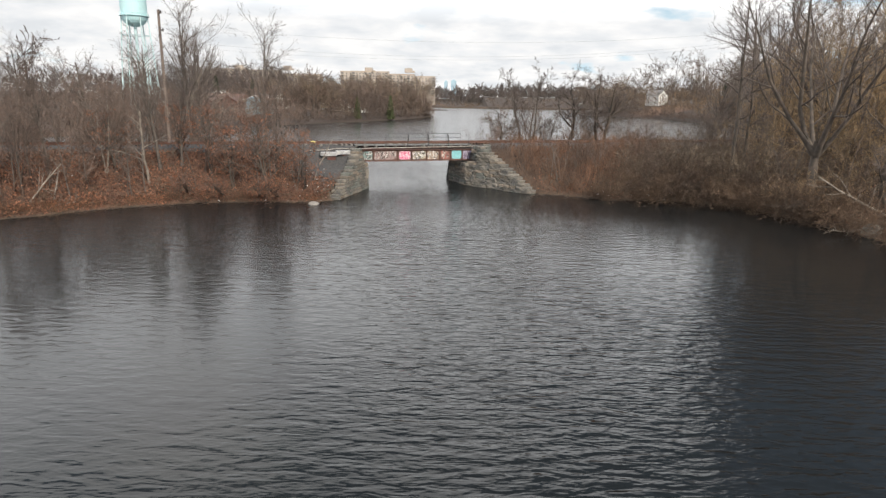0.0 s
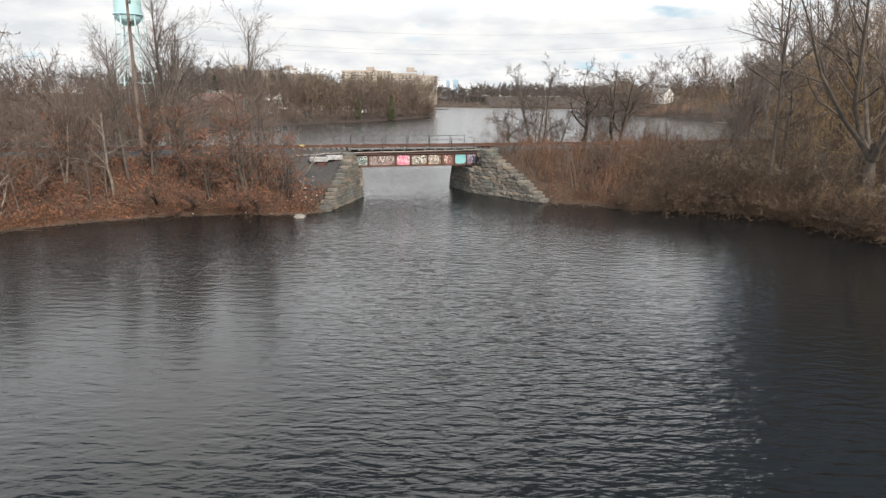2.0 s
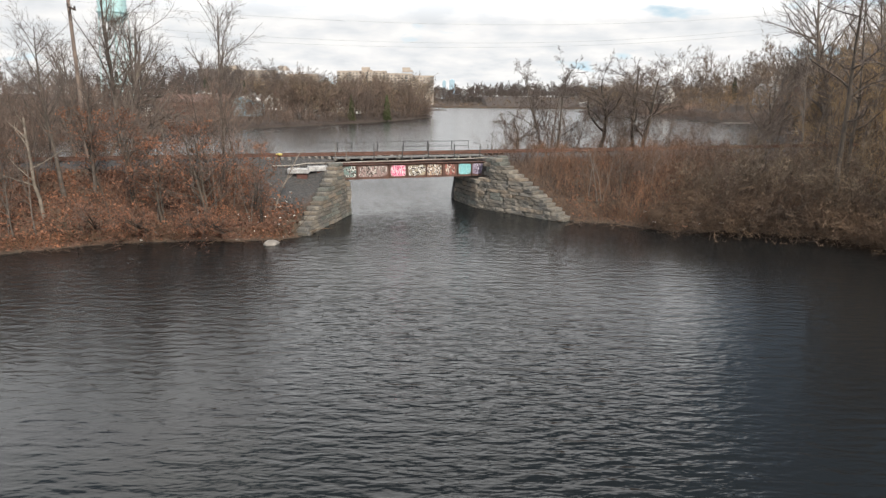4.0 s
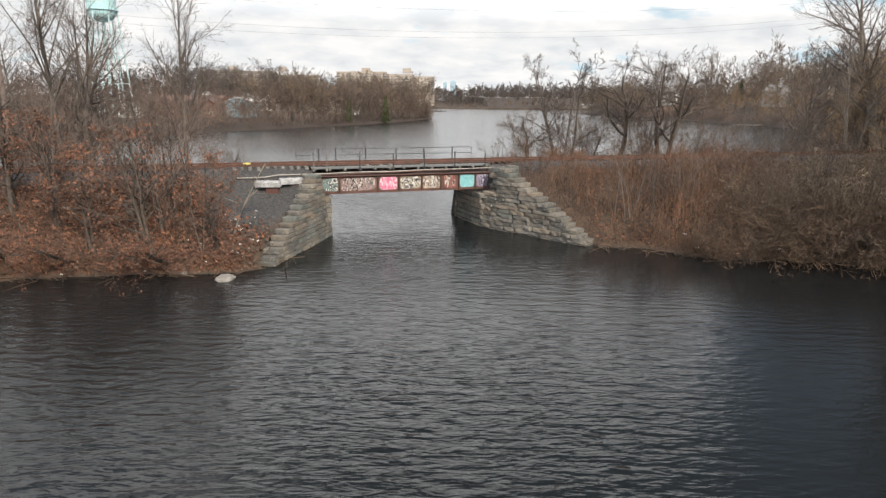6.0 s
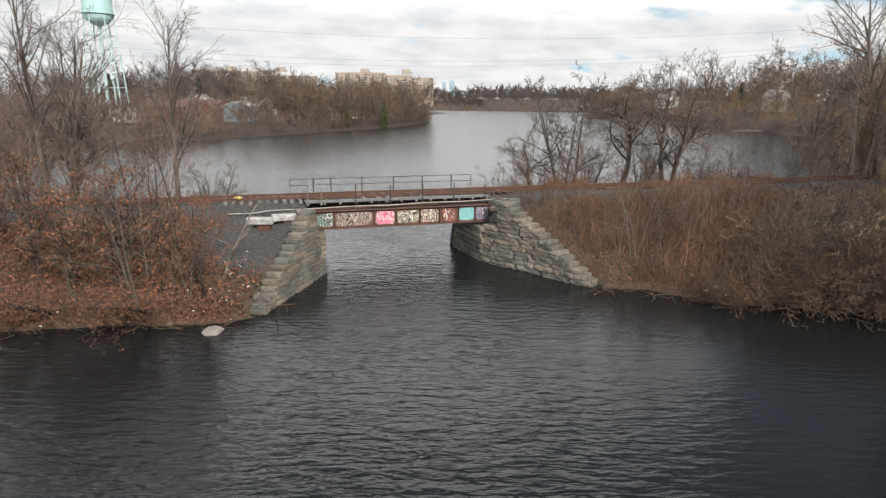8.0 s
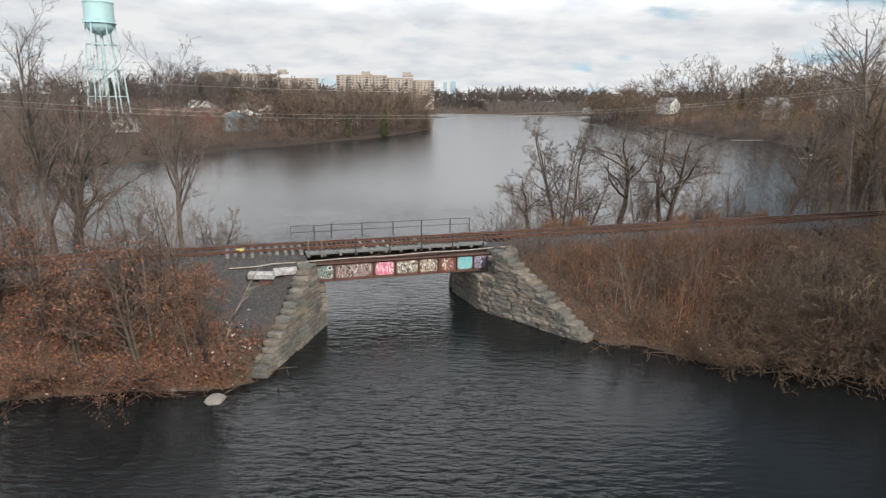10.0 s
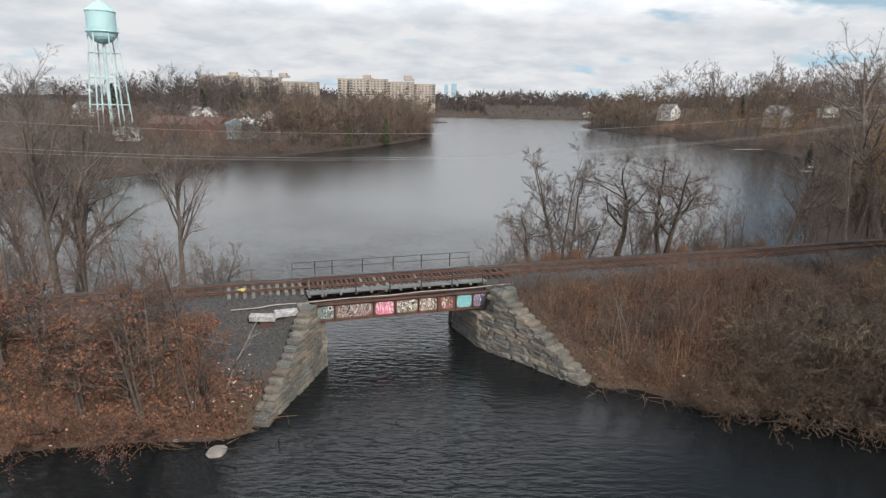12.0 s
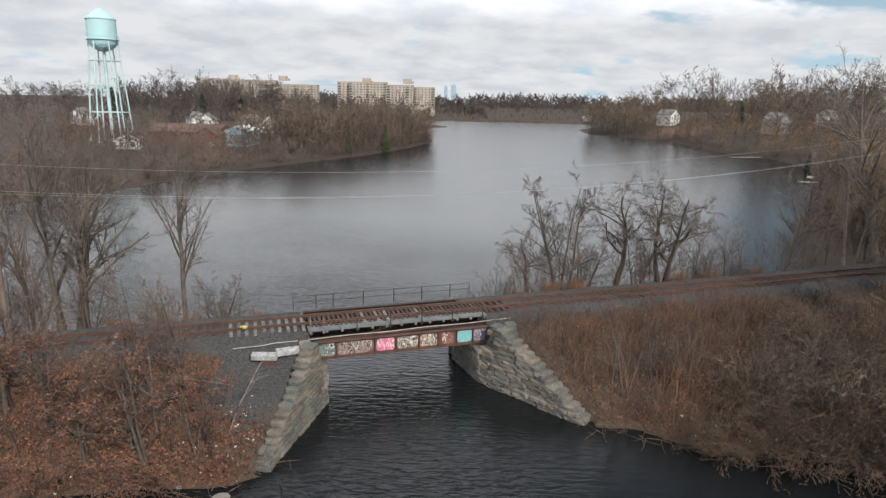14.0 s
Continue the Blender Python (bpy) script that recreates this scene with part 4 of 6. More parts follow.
PROTO = {
    "tall": tree_proto("bare_tree", "tall bare grey-brown tree on the bank", tree_meshes(11, 16, 0.24, limbs=24, t0=0.32, ang=(25, 58), spread=0.40, sub=8, twigs=6, fine=2)),
    "tall_b": tree_proto("bare_tree", "tall bare tree with upswept limbs on the bank", tree_meshes(12, 15, 0.22, limbs=24, t0=0.34, ang=(22, 50), spread=0.46, up=0.06, sub=9, twigs=6, fine=2)),
    "wide": tree_proto("bare_tree", "broad bare tree with heavy spreading limbs", tree_meshes(13, 15, 0.34, stems=2, splay=0.22, limbs=15, t0=0.24, ang=(28, 58), spread=0.55, up=0.06, curl=0.12, sub=9, fine=2)),
    "vase": tree_proto("bare_tree", "many-stemmed pale bare tree beside the railway", tree_meshes(14, 9.0, 0.13, stems=4, splay=0.26, limbs=11, t0=0.25, ang=(25, 65), spread=0.42, up=0.04, curl=0.16, sub=7, twigs=7, fine=6)),
    "gnarl": tree_proto("bare_tree", "crooked dark bare tree with drooping limbs beside the railway", tree_meshes(15, 8.0, 0.27, stems=1, limbs=10, t0=0.34, ang=(42, 86), spread=0.72, up=0.03, curl=0.26, bend=0.15, sub=9, twigs=8, fine=6), bark="bark_dark"),
    "round": tree_proto("bare_tree", "round-headed bare tree with drooping twigs beside the railway", tree_meshes(34, 8.2, 0.25, stems=2, splay=0.22, limbs=11, t0=0.36, ang=(38, 82), spread=0.66, up=0.0, curl=0.22, bend=0.13, sub=10, twigs=9, fine=6), bark="bark_dark"),
    "thin": tree_proto("bare_tree", "slender bare tree on the leaf-covered bank", tree_meshes(16, 10, 0.12, limbs=12, t0=0.3, spread=0.34, sub=5, twigs=4)),
    "thin_b": tree_proto("bare_tree", "slender leaning bare tree on the bank", tree_meshes(17, 9, 0.10, stems=2, splay=0.15, limbs=9, t0=0.3, spread=0.36, sub=5, twigs=4, bend=0.08)),
    "spread": tree_proto("bare_tree", "great dark-limbed bare tree spreading over the bank", tree_meshes(26, 14, 0.19, stems=6, splay=0.62, limbs=9, t0=0.18, ang=(28, 62), spread=0.46, up=0.07, curl=0.17, bend=0.09, sub=8, twigs=7, fine=4, fork_h=4.5), bark="bark_dark", twig="twig"),
    "over": tree_proto("shrub", "grey tangled shrub arching down to the water", tree_meshes(27, 3.4, 0.013, stems=14, splay=1.3, limbs=6, t0=0.2, ang=(20, 60), spread=0.6, sub=5, twigs=6, fine=0, lite=True, up=-0.05, curl=0.16), bark="brush_grey", twig="brush_grey", category="shrub"),
    "slim": tree_proto("bare_tree", "tall slender dark-trunked bare tree by the shore", tree_meshes(28, 17, 0.17, limbs=20, t0=0.36, ang=(35, 75), spread=0.24, sub=6, twigs=5, fine=3, curl=0.18, bend=0.04), bark="bark_dark"),
    "pole": tree_proto("sapling", "thin bare sapling on the brushy bank", tree_meshes(18, 6, 0.05, limbs=9, t0=0.3, spread=0.3, sub=4, twigs=3, fine=0, lite=True), category="sapling"),
    "tan": tree_proto("bare_tree", "large spreading bare tree with tan twigs", tree_meshes(19, 17, 0.36, stems=2, splay=0.28, limbs=11, t0=0.2, ang=(25, 60), spread=0.6, up=0.09, curl=0.12, sub=8), twig="twig_tan"),
    "tan_b": tree_proto("bare_tree", "tall bare tree with tan twigs", tree_meshes(20, 15, 0.24, limbs=15, t0=0.25, ang=(25, 55), spread=0.45, up=0.08, sub=7), twig="twig_tan"),
    "pale": tree_proto("bare_tree", "pale-barked bare tree by the water", tree_meshes(21, 10, 0.17, stems=2, splay=0.12, limbs=9, t0=0.35, spread=0.42, sub=5, twigs=5), bark="bark_pale"),
    "shrub": tree_proto("shrub", "grey bare shrub hanging over the shore", tree_meshes(22, 3.6, 0.045, stems=9, splay=0.7, limbs=5, t0=0.2, ang=(20, 55), spread=0.6, sub=4, twigs=4, fine=0, lite=True, up=0.0, curl=0.14), bark="brush_grey", twig="brush_grey", category="shrub"),
    "pale_shrub": tree_proto("shrub", "pale tangled bare shrub on the embankment", tree_meshes(29, 3.6, 0.03, stems=10, splay=0.8, limbs=6, t0=0.2, ang=(20, 60), spread=0.6, sub=5, twigs=5, fine=0, lite=True, up=-0.01, curl=0.16), bark="shore_twig", twig="shore_twig", category="shrub"),
    "shrub_b": tree_proto("shrub", "brown bare shrub on the embankment", tree_meshes(23, 3.0, 0.035, stems=8, splay=0.5, limbs=4, t0=0.2, ang=(20, 50), spread=0.55, sub=3, twigs=2, fine=0, lite=True, up=0.03, curl=0.12), bark="brush", twig="brush", category="shrub"),
    "tan_bush": tree_proto("shrub", "dense tan bare shrub on the wooded bank", tree_meshes(31, 5.0, 0.04, stems=11, splay=0.55, limbs=7, t0=0.15, ang=(22, 60), spread=0.5, sub=4, twigs=5, fine=0, lite=True, up=0.02, curl=0.14), bark="brush_grey", twig="twig_haze_tan", category="shrub"),
    "bush": tree_proto("shrub", "dense twiggy bare shrub beside the track", tree_meshes(24, 5.5, 0.07, stems=8, splay=0.45, limbs=7, t0=0.2, ang=(20, 55), spread=0.46, sub=5, twigs=5, fine=0, lite=True, up=0.04), bark="bark", twig="twig", category="shrub"),
}
_oak = tree_meshes(25, 10.5, 0.17, stems=2, splay=0.16, limbs=12, t0=0.2, ang=(40, 75), spread=0.46, sub=5, twigs=4, fine=1)
PROTO["oak"] = tree_proto("oak_tree", "oak still holding orange-brown dead leaves", _oak, bark="bark_dark", group="leafy oaks")
_rl = np.random.default_rng(5)
_sel = _oak[2][(_oak[2][:, 2] < 8.8) & (_rl.random(len(_oak[2])) < 0.5)]
link_mesh("leaves", leaf_mesh(_sel, _rl, 5, 0.105, 0.22), "leaf", PROTO["oak"], "orange-brown dead leaves")


def plant(kind, x, y, scale=1.0, turn=None, lean=0.0, sink=0.0):
    r = random.Random(int(x * 97 + y * 31))
    z = gz(x, y)
    if x < -12 and y < 62 and kind != "oak":      # lower growth along the west bank
        scale *= 0.74
    m = Matrix.Translation((x, y, max(z, 0.0) - sink)) @ Matrix.Rotation(r.uniform(0, 6.28) if turn is None else radians(turn), 4, "Z") @ Matrix.Rotation(radians(lean), 4, "Y")
    o = copy_thing(PROTO[kind], m)
    o.scale = (scale, scale, scale * r.uniform(0.94, 1.06))
    return o


# the bank in front of the track, west of the bridge
for row in (("oak", -15.5, 54.7, 0.80), ("oak", -18.6, 54.5, 0.66), ("oak", -14.9, 54.6, 0.46, -95, 60), ("oak", -16.4, 54.5, 0.50, -85, 62), ("oak", -19.4, 53.9, 0.46, -100, 58), ("oak", -22.4, 53.4, 0.42, -80, 55), ("oak", -21.0, 55.8, 0.72), ("oak", -13.4, 56.7, 0.50), ("oak", -24.0, 57.0, 0.62), ("oak", -17.2, 57.6, 0.60), ("oak", -28.5, 54.0, 0.6), ("oak", -12.6, 55.6, 0.36),
            ("thin", -20.9, 55.6, 1.0), ("thin_b", -16.6, 55.4, 0.95), ("pale", -29.3, 53.4, 0.85), ("thin", -25.9, 50.9, 0.75), ("thin_b", -13.4, 55.6, 0.6), ("tall", -24.0, 56.5, 0.75), ("tall_b", -33.5, 52.5, 0.8), ("thin", -36.0, 48.0, 0.9),
            ("wide", -40.5, 50.5, 0.75), ("tall", -46.0, 46.0, 0.8), ("thin_b", -31.0, 56.5, 1.1), ("tall_b", -52.0, 41.0, 0.85), ("thin", -43.0, 41.5, 0.95),
            ("thin", -28.0, 58.5, 0.9), ("tall", -57.0, 50.0, 0.85), ("wide", -64.0, 44.0, 0.85), ("pole", -12.4, 57.6, 0.9), ("pole", -15.0, 57.0, 1.0), ("pole", -22.0, 54.5, 1.2)):
    plant(*row)
# behind the track, west
for row in (("wide", -30.5, 73.0, 1.08), ("tall_b", -21.2, 72.4, 1.04), ("bush", -17.5, 71.6, 0.8), ("bush", -14.2, 72.6, 0.6), ("vase", -18.6, 72.4, 0.72), ("wide", -37.5, 70.0, 0.9),
            ("tall", -34.0, 73.6, 0.9), ("thin", -26.0, 72.0, 1.0), ("tall_b", -44.0, 66.0, 0.85), ("tall", -51.0, 66.0, 0.9), ("wide", -58.0, 62.0, 0.9), ("tall_b", -66.0, 64.0, 0.95), ("tall", -72.0, 58.0, 0.95),
            ("thin", -40.0, 64.0, 1.1), ("thin_b", -47.0, 59.0, 1.2), ("tall_b", -62.0, 74.0, 1.1), ("tall", -78.0, 72.0, 1.1), ("bush", -26.0, 70.0, 0.8), ("bush", -33.0, 68.5, 0.9)):
    plant(*row)
# behind the track, east
for row in (("bush", 2.7, 77.5, 0.62), ("bush", 4.2, 78.3, 0.85), ("gnarl", 7.0, 80.2, 0.92), ("vase", 10.2, 81.2, 1.45), ("bush", 7.9, 80.6, 0.7), ("vase", 12.4, 82.0, 0.8), ("gnarl", 15.3, 82.3, 1.32), ("round", 20.4, 84.0, 1.42), ("vase", 17.6, 82.8, 0.7), ("bush", 5.6, 79.2, 0.6), ("bush", 23.0, 85.0, 0.7), ("thin_b", 18.4, 83.4, 0.5),
            ("bush", 25.0, 85.4, 0.8), ("bush", 27.6, 86.2, 0.65), ("pole", 30.0, 86.4, 0.8), ("thin", 29.2, 86.8, 0.62), ("bush", 34.0, 88.0, 0.95), ("vase", 37.5, 89.6, 0.62), ("tall", 44.0, 92.0, 0.7), ("tan_b", 49.0, 96.0, 0.95),
            ("tall_b", 54.0, 99.0, 1.0), ("wide", 59.0, 104.0, 0.9), ("tan", 62.0, 96.0, 0.9), ("wide", 47.2, 92.4, 1.45)):
    plant(*row)
# the bank in front of the track, east
for row in (("thin_b", 11.7, 63.7, 0.55), ("thin", 13.3, 64.6, 0.5), ("thin", 10.8, 64.3, 0.42), ("thin_b", 15.6, 65.2, 0.5), ("pole", 11.3, 63.4, 0.95), ("pole", 10.6, 64.6, 0.7), ("pole", 13.1, 64.0, 0.75), ("pole", 14.6, 66.5, 0.7), ("slim", 26.6, 58.6, 1.2), ("slim", 28.6, 61.2, 0.95), ("spread", 40.5, 68.6, 1.05), ("tan_b", 35.0, 61.0, 0.9),
            ("spread", 30.0, 51.6, 1.12), ("tall_b", 35.6, 70.5, 1.30), ("tan", 46.0, 62.0, 1.1), ("gnarl", 37.0, 53.0, 1.25), ("tan_b", 49.0, 70.0, 1.1), ("spread", 52.0, 73.5, 1.0), ("tan", 53.0, 80.0, 1.05), ("tall", 47.0, 52.0, 1.0),
            ("tan_b", 40.0, 44.0, 1.0), ("tan", 56.0, 62.0, 1.0), ("gnarl", 24.0, 64.0, 0.5), ("thin_b", 29.5, 54.5, 0.9), ("gnarl", 33.5, 47.0, 0.8), ("tan_b", 60.0, 74.0, 1.1)):
    plant(*row)
_r = random.Random(31)
# smaller trees that fill the banks
for box, n, kinds, s0, s1 in (((-72, -13.5, 42, 64), 22, ("thin", "thin_b", "thin", "tall", "pole", "tall_b"), 0.6, 0.95), ((-80, -24, 66, 86), 12, ("tall", "thin", "wide", "tall_b", "gnarl"), 0.7, 1.1),
                              ((36, 70, 44, 76), 12, ("tan_b", "tan", "thin_b", "gnarl"), 0.6, 1.0), ((36, 75, 76, 108), 10, ("tan_b", "tall", "wide", "vase"), 0.7, 1.1)):
    k = 0
    while k < n:
        x, y = _r.uniform(*box[:2]), _r.uniform(*box[2:])
        v = -(x - OX) * SU + (y - OY) * CU
        if abs(v) < 4.5 or gz(x, y) < 0.4 or (-16 < x < -9 and y > 57.5):
            continue
        plant(_r.choice(kinds), x, y, _r.uniform(s0, s1))
        k += 1
for x, y, s in ((15.2, 58.9, 0.85), (17.4, 59.6, 1.0), (19.6, 59.4, 1.05), (21.6, 59.3, 1.1), (23.6, 58.8, 1.15), (25.6, 57.9, 1.1), (27.3, 55.6, 1.1), (28.8, 52.6, 1.1), (30.0, 48.5, 1.0), (30.8, 44.0, 1.0),
                (23.8, 62.0, 1.1), (26.8, 60.8, 1.1), (18.6, 60.8, 1.0), (24.8, 59.6, 1.2), (28.2, 57.8, 1.3), (30.6, 52.0, 1.2), (31.8, 47.0, 1.2), (20.6, 58.9, 0.8), (23.0, 58.2, 0.9)):
    plant("shrub", x, y, s)
for (ax, ay), (bx, by) in zip(FRONT_RIGHT[2:8], FRONT_RIGHT[3:9]):
    k = max(2, int(math.dist((ax, ay), (bx, by)) / 1.5))
    for i in range(k):
        f = (i + _r.uniform(0.1, 0.9)) / k
        x, y = ax + (bx - ax) * f + 0.1, ay + (by - ay) * f + _r.uniform(-0.1, 0.3)
        if y > 38:
            plant("over", x, y, _r.uniform(0.5, 0.8) if x < 17 else _r.uniform(0.8, 1.3))
for x, y, s in ((17.0, 58.7, 1.2), (18.8, 58.8, 1.5), (20.4, 58.6, 1.5), (22.0, 58.2, 1.7), (23.8, 57.6, 1.8), (25.4, 56.9, 1.7), (26.6, 55.4, 1.6), (28.7, 49.9, 1.5), (29.9, 49.2, 1.6), (30.9, 48.3, 1.5), (28.0, 51.2, 1.5)):
    plant("over", x, y, s)
for x, y, s in ((-33.5, 45.0, 0.7), (-30.8, 47.0, 0.6), (-38.5, 40.5, 0.9), (-28.5, 49.6, 0.5), (-24.0, 52.2, 0.5)):
    plant("shrub", x, y, s)
for x, y, s in ((22.0, 63.0, 1.1), (25.0, 62.0, 1.3), (27.5, 63.2, 1.4), (24.0, 65.8, 1.0), (29.5, 60.0, 1.4), (31.0, 56.5, 1.4), (28.5, 66.5, 1.2), (20.3, 61.4, 0.9), (32.5, 52.0, 1.3), (26.4, 58.6, 1.1), (21.4, 62.6, 1.5), (24.6, 60.8, 1.7), (27.6, 59.4, 1.7), (29.8, 62.6, 1.8), (25.6, 65.0, 1.5), (31.6, 60.2, 1.7), (28.2, 56.6, 1.5), (19.0, 61.6, 1.2)):
    plant("pale_shrub", x, y, s)
for x, y, s in ((28.6, 50.6, 0.75), (29.6, 49.9, 0.85), (30.6, 49.6, 0.8), (31.6, 49.2, 0.8), (27.6, 52.0, 0.7)):
    plant("tan_bush", x, y, s)
_n = 0
while _n < 90:
    x, y = _r.uniform(-60, 60), _r.uniform(44, 88)
    v = -(x - OX) * SU + (y - OY) * CU
    if abs(v) < 4.6 or gz(x, y) < 0.45 or -14.5 < x < -5 or (2 < x < 9 and v < 0):
        continue
    plant("shrub_b" if _r.random() < 0.8 else "pole", x, y, _r.uniform(0.35, 0.8))
    _n += 1
for _p in PROTO.values():
    for _o in (*_p.children_recursive, _p):
        bpy.data.objects.remove(_o)


# ---- brush on the banks ----
def brush(name, n, seed, box, h, r, mat, label, keep, lean=0.35):
    rng = np.random.default_rng(seed)
    xs, ys = [], []
    got = 0
    while got < n:
        x, y = rng.uniform(box[0], box[1], n), rng.uniform(box[2], box[3], n)
        z = ground_z(x, y)
        v = -(x - OX) * SU + (y - OY) * CU
        ok = (z > 0.12) & keep(x, y, v)
        xs.append(x[ok])
        ys.append(y[ok])
        got += int(ok.sum())
        if not ok.any():
            break
    x, y = np.concatenate(xs)[:n], np.concatenate(ys)[:n]
    clump = 0.55 + 0.45 * np.sin(x * 0.9 + 1.7 * np.sin(y * 0.6)) * np.sin(y * 0.8 + 1.3 * np.sin(x * 0.5))
    z = ground_z(x, y)
    p = np.stack([x, y, z - 0.05], 1)
    d = rng.normal(0, lean, p.shape)
    d[:, 2] = 1
    d /= np.linalg.norm(d, axis=1, keepdims=True)
    ln = h * rng.uniform(0.35, 1.0, len(x)) * (0.25 + 0.75 * clump)
    st = wander(rng, p, d, ln, 3, 0.2, -0.03)
    sr = (r * rng.uniform(0.6, 1.2, len(x)))[:, None] * np.linspace(1, 0.4, 3)[None]
    t, tr = fork(rng, st, sr, 3, 0.3, 0.98, 20, 55, 0.5, 2, 0.1, 0.0, 0.8, 0.6)
    ob = link_mesh(name, mesh_np(name, *merge([tube_arrays(st, sr, 3), ribbon_arrays(t, np.maximum(tr, 0.004))])), mat)
    return tagged(ob, label, "brush", kind="stuff")


brush("brush", 9500, 1, (3, 48, 44, 84), 2.2, 0.012, "brush", "tangle of dry brown stems on the east embankment", lambda x, y, v: (np.abs(v) > 2.9) & (v < 12) & ~((x < 9) & (v < -3.3) & (y < 61.8)))
brush("brush", 5500, 2, (-50, -9.9, 38, 80), 1.3, 0.008, "brush", "reddish brown dry stems on the west bank", lambda x, y, v: (np.abs(v) > 3.6) & ~((x > -14.6) & (y > 58.5) & (y < 66.5)))

brush("brush", 3600, 8, (-40, -10.3, 40, 57), 0.8, 0.006, "reeds", "dry stems and grass along the west waterline", lambda x, y, v: ground_z(x, y) < 0.6)
brush("brush", 1800, 9, (9, 33, 42, 63), 0.9, 0.006, "reeds", "dry stems and grass along the east waterline", lambda x, y, v: ground_z(x, y) < 0.7)
brush("tall_brush", 1900, 6, (8, 44, 46, 72), 4.2, 0.016, "brush_tall", "tall thin reddish brown stems on the east embankment", lambda x, y, v: (v < -3.8) & (v > -15), 0.22)
brush("tall_brush", 900, 12, (4, 26, 60, 78), 3.0, 0.011, "brush_tall", "thin pinkish brown stems beside the track", lambda x, y, v: (v < -3.0) & (v > -7.0) & ~((x < 6.5) & (v < -4.0)), 0.2)
brush("tall_brush", 700, 7, (-46, -15, 42, 66), 3.2, 0.014, "brush_tall", "tall thin brown stems on the west bank", lambda x, y, v: v < -4.5, 0.25)


def fallen_leaves(n, seed, box, keep):
    rng = np.random.default_rng(seed)
    x, y = rng.uniform(box[0], box[1], n * 3), rng.uniform(box[2], box[3], n * 3)
    z = ground_z(x, y)
    v = -(x - OX) * SU + (y - OY) * CU
    ok = (z > 0.08) & keep(x, y, v)
    p = np.stack([x[ok], y[ok], z[ok] + 0.04 + rng.exponential(0.32, int(ok.sum())) * (rng.random(int(ok.sum())) < 0.65)], 1)[:n]
    ob = link_mesh("fallen_leaves", leaf_mesh(p, rng, 1, 0.10, 0.02), "leaf")
    return tagged(ob, "orange-brown dead leaves caught in the undergrowth", "dead leaves", kind="stuff")


fallen_leaves(9000, 5, (-40, -9.9, 40, 57.5), lambda x, y, v: (ground_z(x, y) < 0.75) & ~((x > -10.4) & (y > 56)))
fallen_leaves(9000, 4, (9, 46, 44, 74), lambda x, y, v: v < -3.4)
fallen_leaves(24000, 3, (-48, -10, 40, 66), lambda x, y, v: (v < -3.6) & ~((x > -14.2) & (y > 58)))


# ---- far woods ----
def wood_tree(seed, h, limbs, branches, twigs, r, spread=0.42, up=0.05, low=0.22, ang=(28, 66), reach=0.55, lead=0.88):
    """A bare tree or shrub seen from far off: trunk, limbs, branches and short fine twigs; also how many faces are limb."""
    rng = np.random.default_rng(seed)
    tr = wander(rng, np.array([[0, 0, -0.5]]), np.array([[0, 0, 1.0]]), np.array([h * lead]), 5, 0.07, 0.02)
    rr = 0.009 * h * np.linspace(1, 0.28, 5)[None]
    l, lr = fork(rng, tr, rr, limbs, low, 0.97, *ang, spread, 3, 0.13, up, 0.5, 0.4)
    lr = np.maximum(lr * 0.7, r * 1.1)
    b, br = fork(rng, l, lr, branches, 0.15, 0.99, 22, 62, 0.48, 3, 0.14, up * 0.6, 0.5, 0.5)
    t, tw = fork(rng, b, br, twigs, 0.25, 1.0, 18, 70, reach, 2, 0.12, 0.0, 0.7, 0.6)
    limb = merge([tube_arrays(tr, rr, 4), tube_arrays(l, lr, 3)])
    fuzz = [ribbon_arrays(b, np.maximum(br * 0.5, r * 0.8), seed), ribbon_arrays(t, np.full(tw.shape, r), seed + 1)]
    return (*merge([limb] + fuzz), 2 * len(limb[1]))


def wood(name, spots, kinds, mat, label, seed):
    """Many bare trees as one mesh: spots (x, y, scale)."""
    rng = np.random.default_rng(seed)
    chunks, slots = [], []
    zs = ground_z(np.array([s[0] for s in spots]), np.array([s[1] for s in spots]))
    for (x, y, s), z in zip(spots, zs):
        v, f, limbs = kinds[int(rng.integers(len(kinds)))]
        a = rng.uniform(0, 6.283)
        c, d = math.cos(a) * s, math.sin(a) * s
        w = np.stack([v[:, 0] * c - v[:, 1] * d + x, v[:, 0] * d + v[:, 1] * c + y, v[:, 2] * s * rng.uniform(0.85, 1.12) + max(z, 0)], 1)
        chunks.append((w, f))
        slots.append((np.arange(len(f)) < limbs).astype(np.int32))
    me = mesh_np(name, *merge(chunks))
    ob = link_mesh(name, me, mat)
    me.materials.append(M["limb"])
    if len(me.polygons) == sum(len(s) for s in slots):
        me.polygons.foreach_set("material_index", np.concatenate(slots))
    return tagged(ob, label, "woods", kind="stuff")


def scatter(n, seed, box, s0, s1, keep=None, gap=0.0):
    rng = np.random.default_rng(seed)
    out = []
    tries = 0
    while len(out) < n and tries < n * 60:
        tries += 200
        x, y = rng.uniform(box[0], box[1], 200), rng.uniform(box[2], box[3], 200)
        z = ground_z(x, y)
        d = seg_dist(x, y, NATURAL)
        for a, b, c, e in zip(x, y, z, d):
            if c > 0.15 and (keep is None or keep(a, b, e)):
                out.append((a, b, rng.uniform(s0, s1)))
                if len(out) >= n:
                    break
    return out


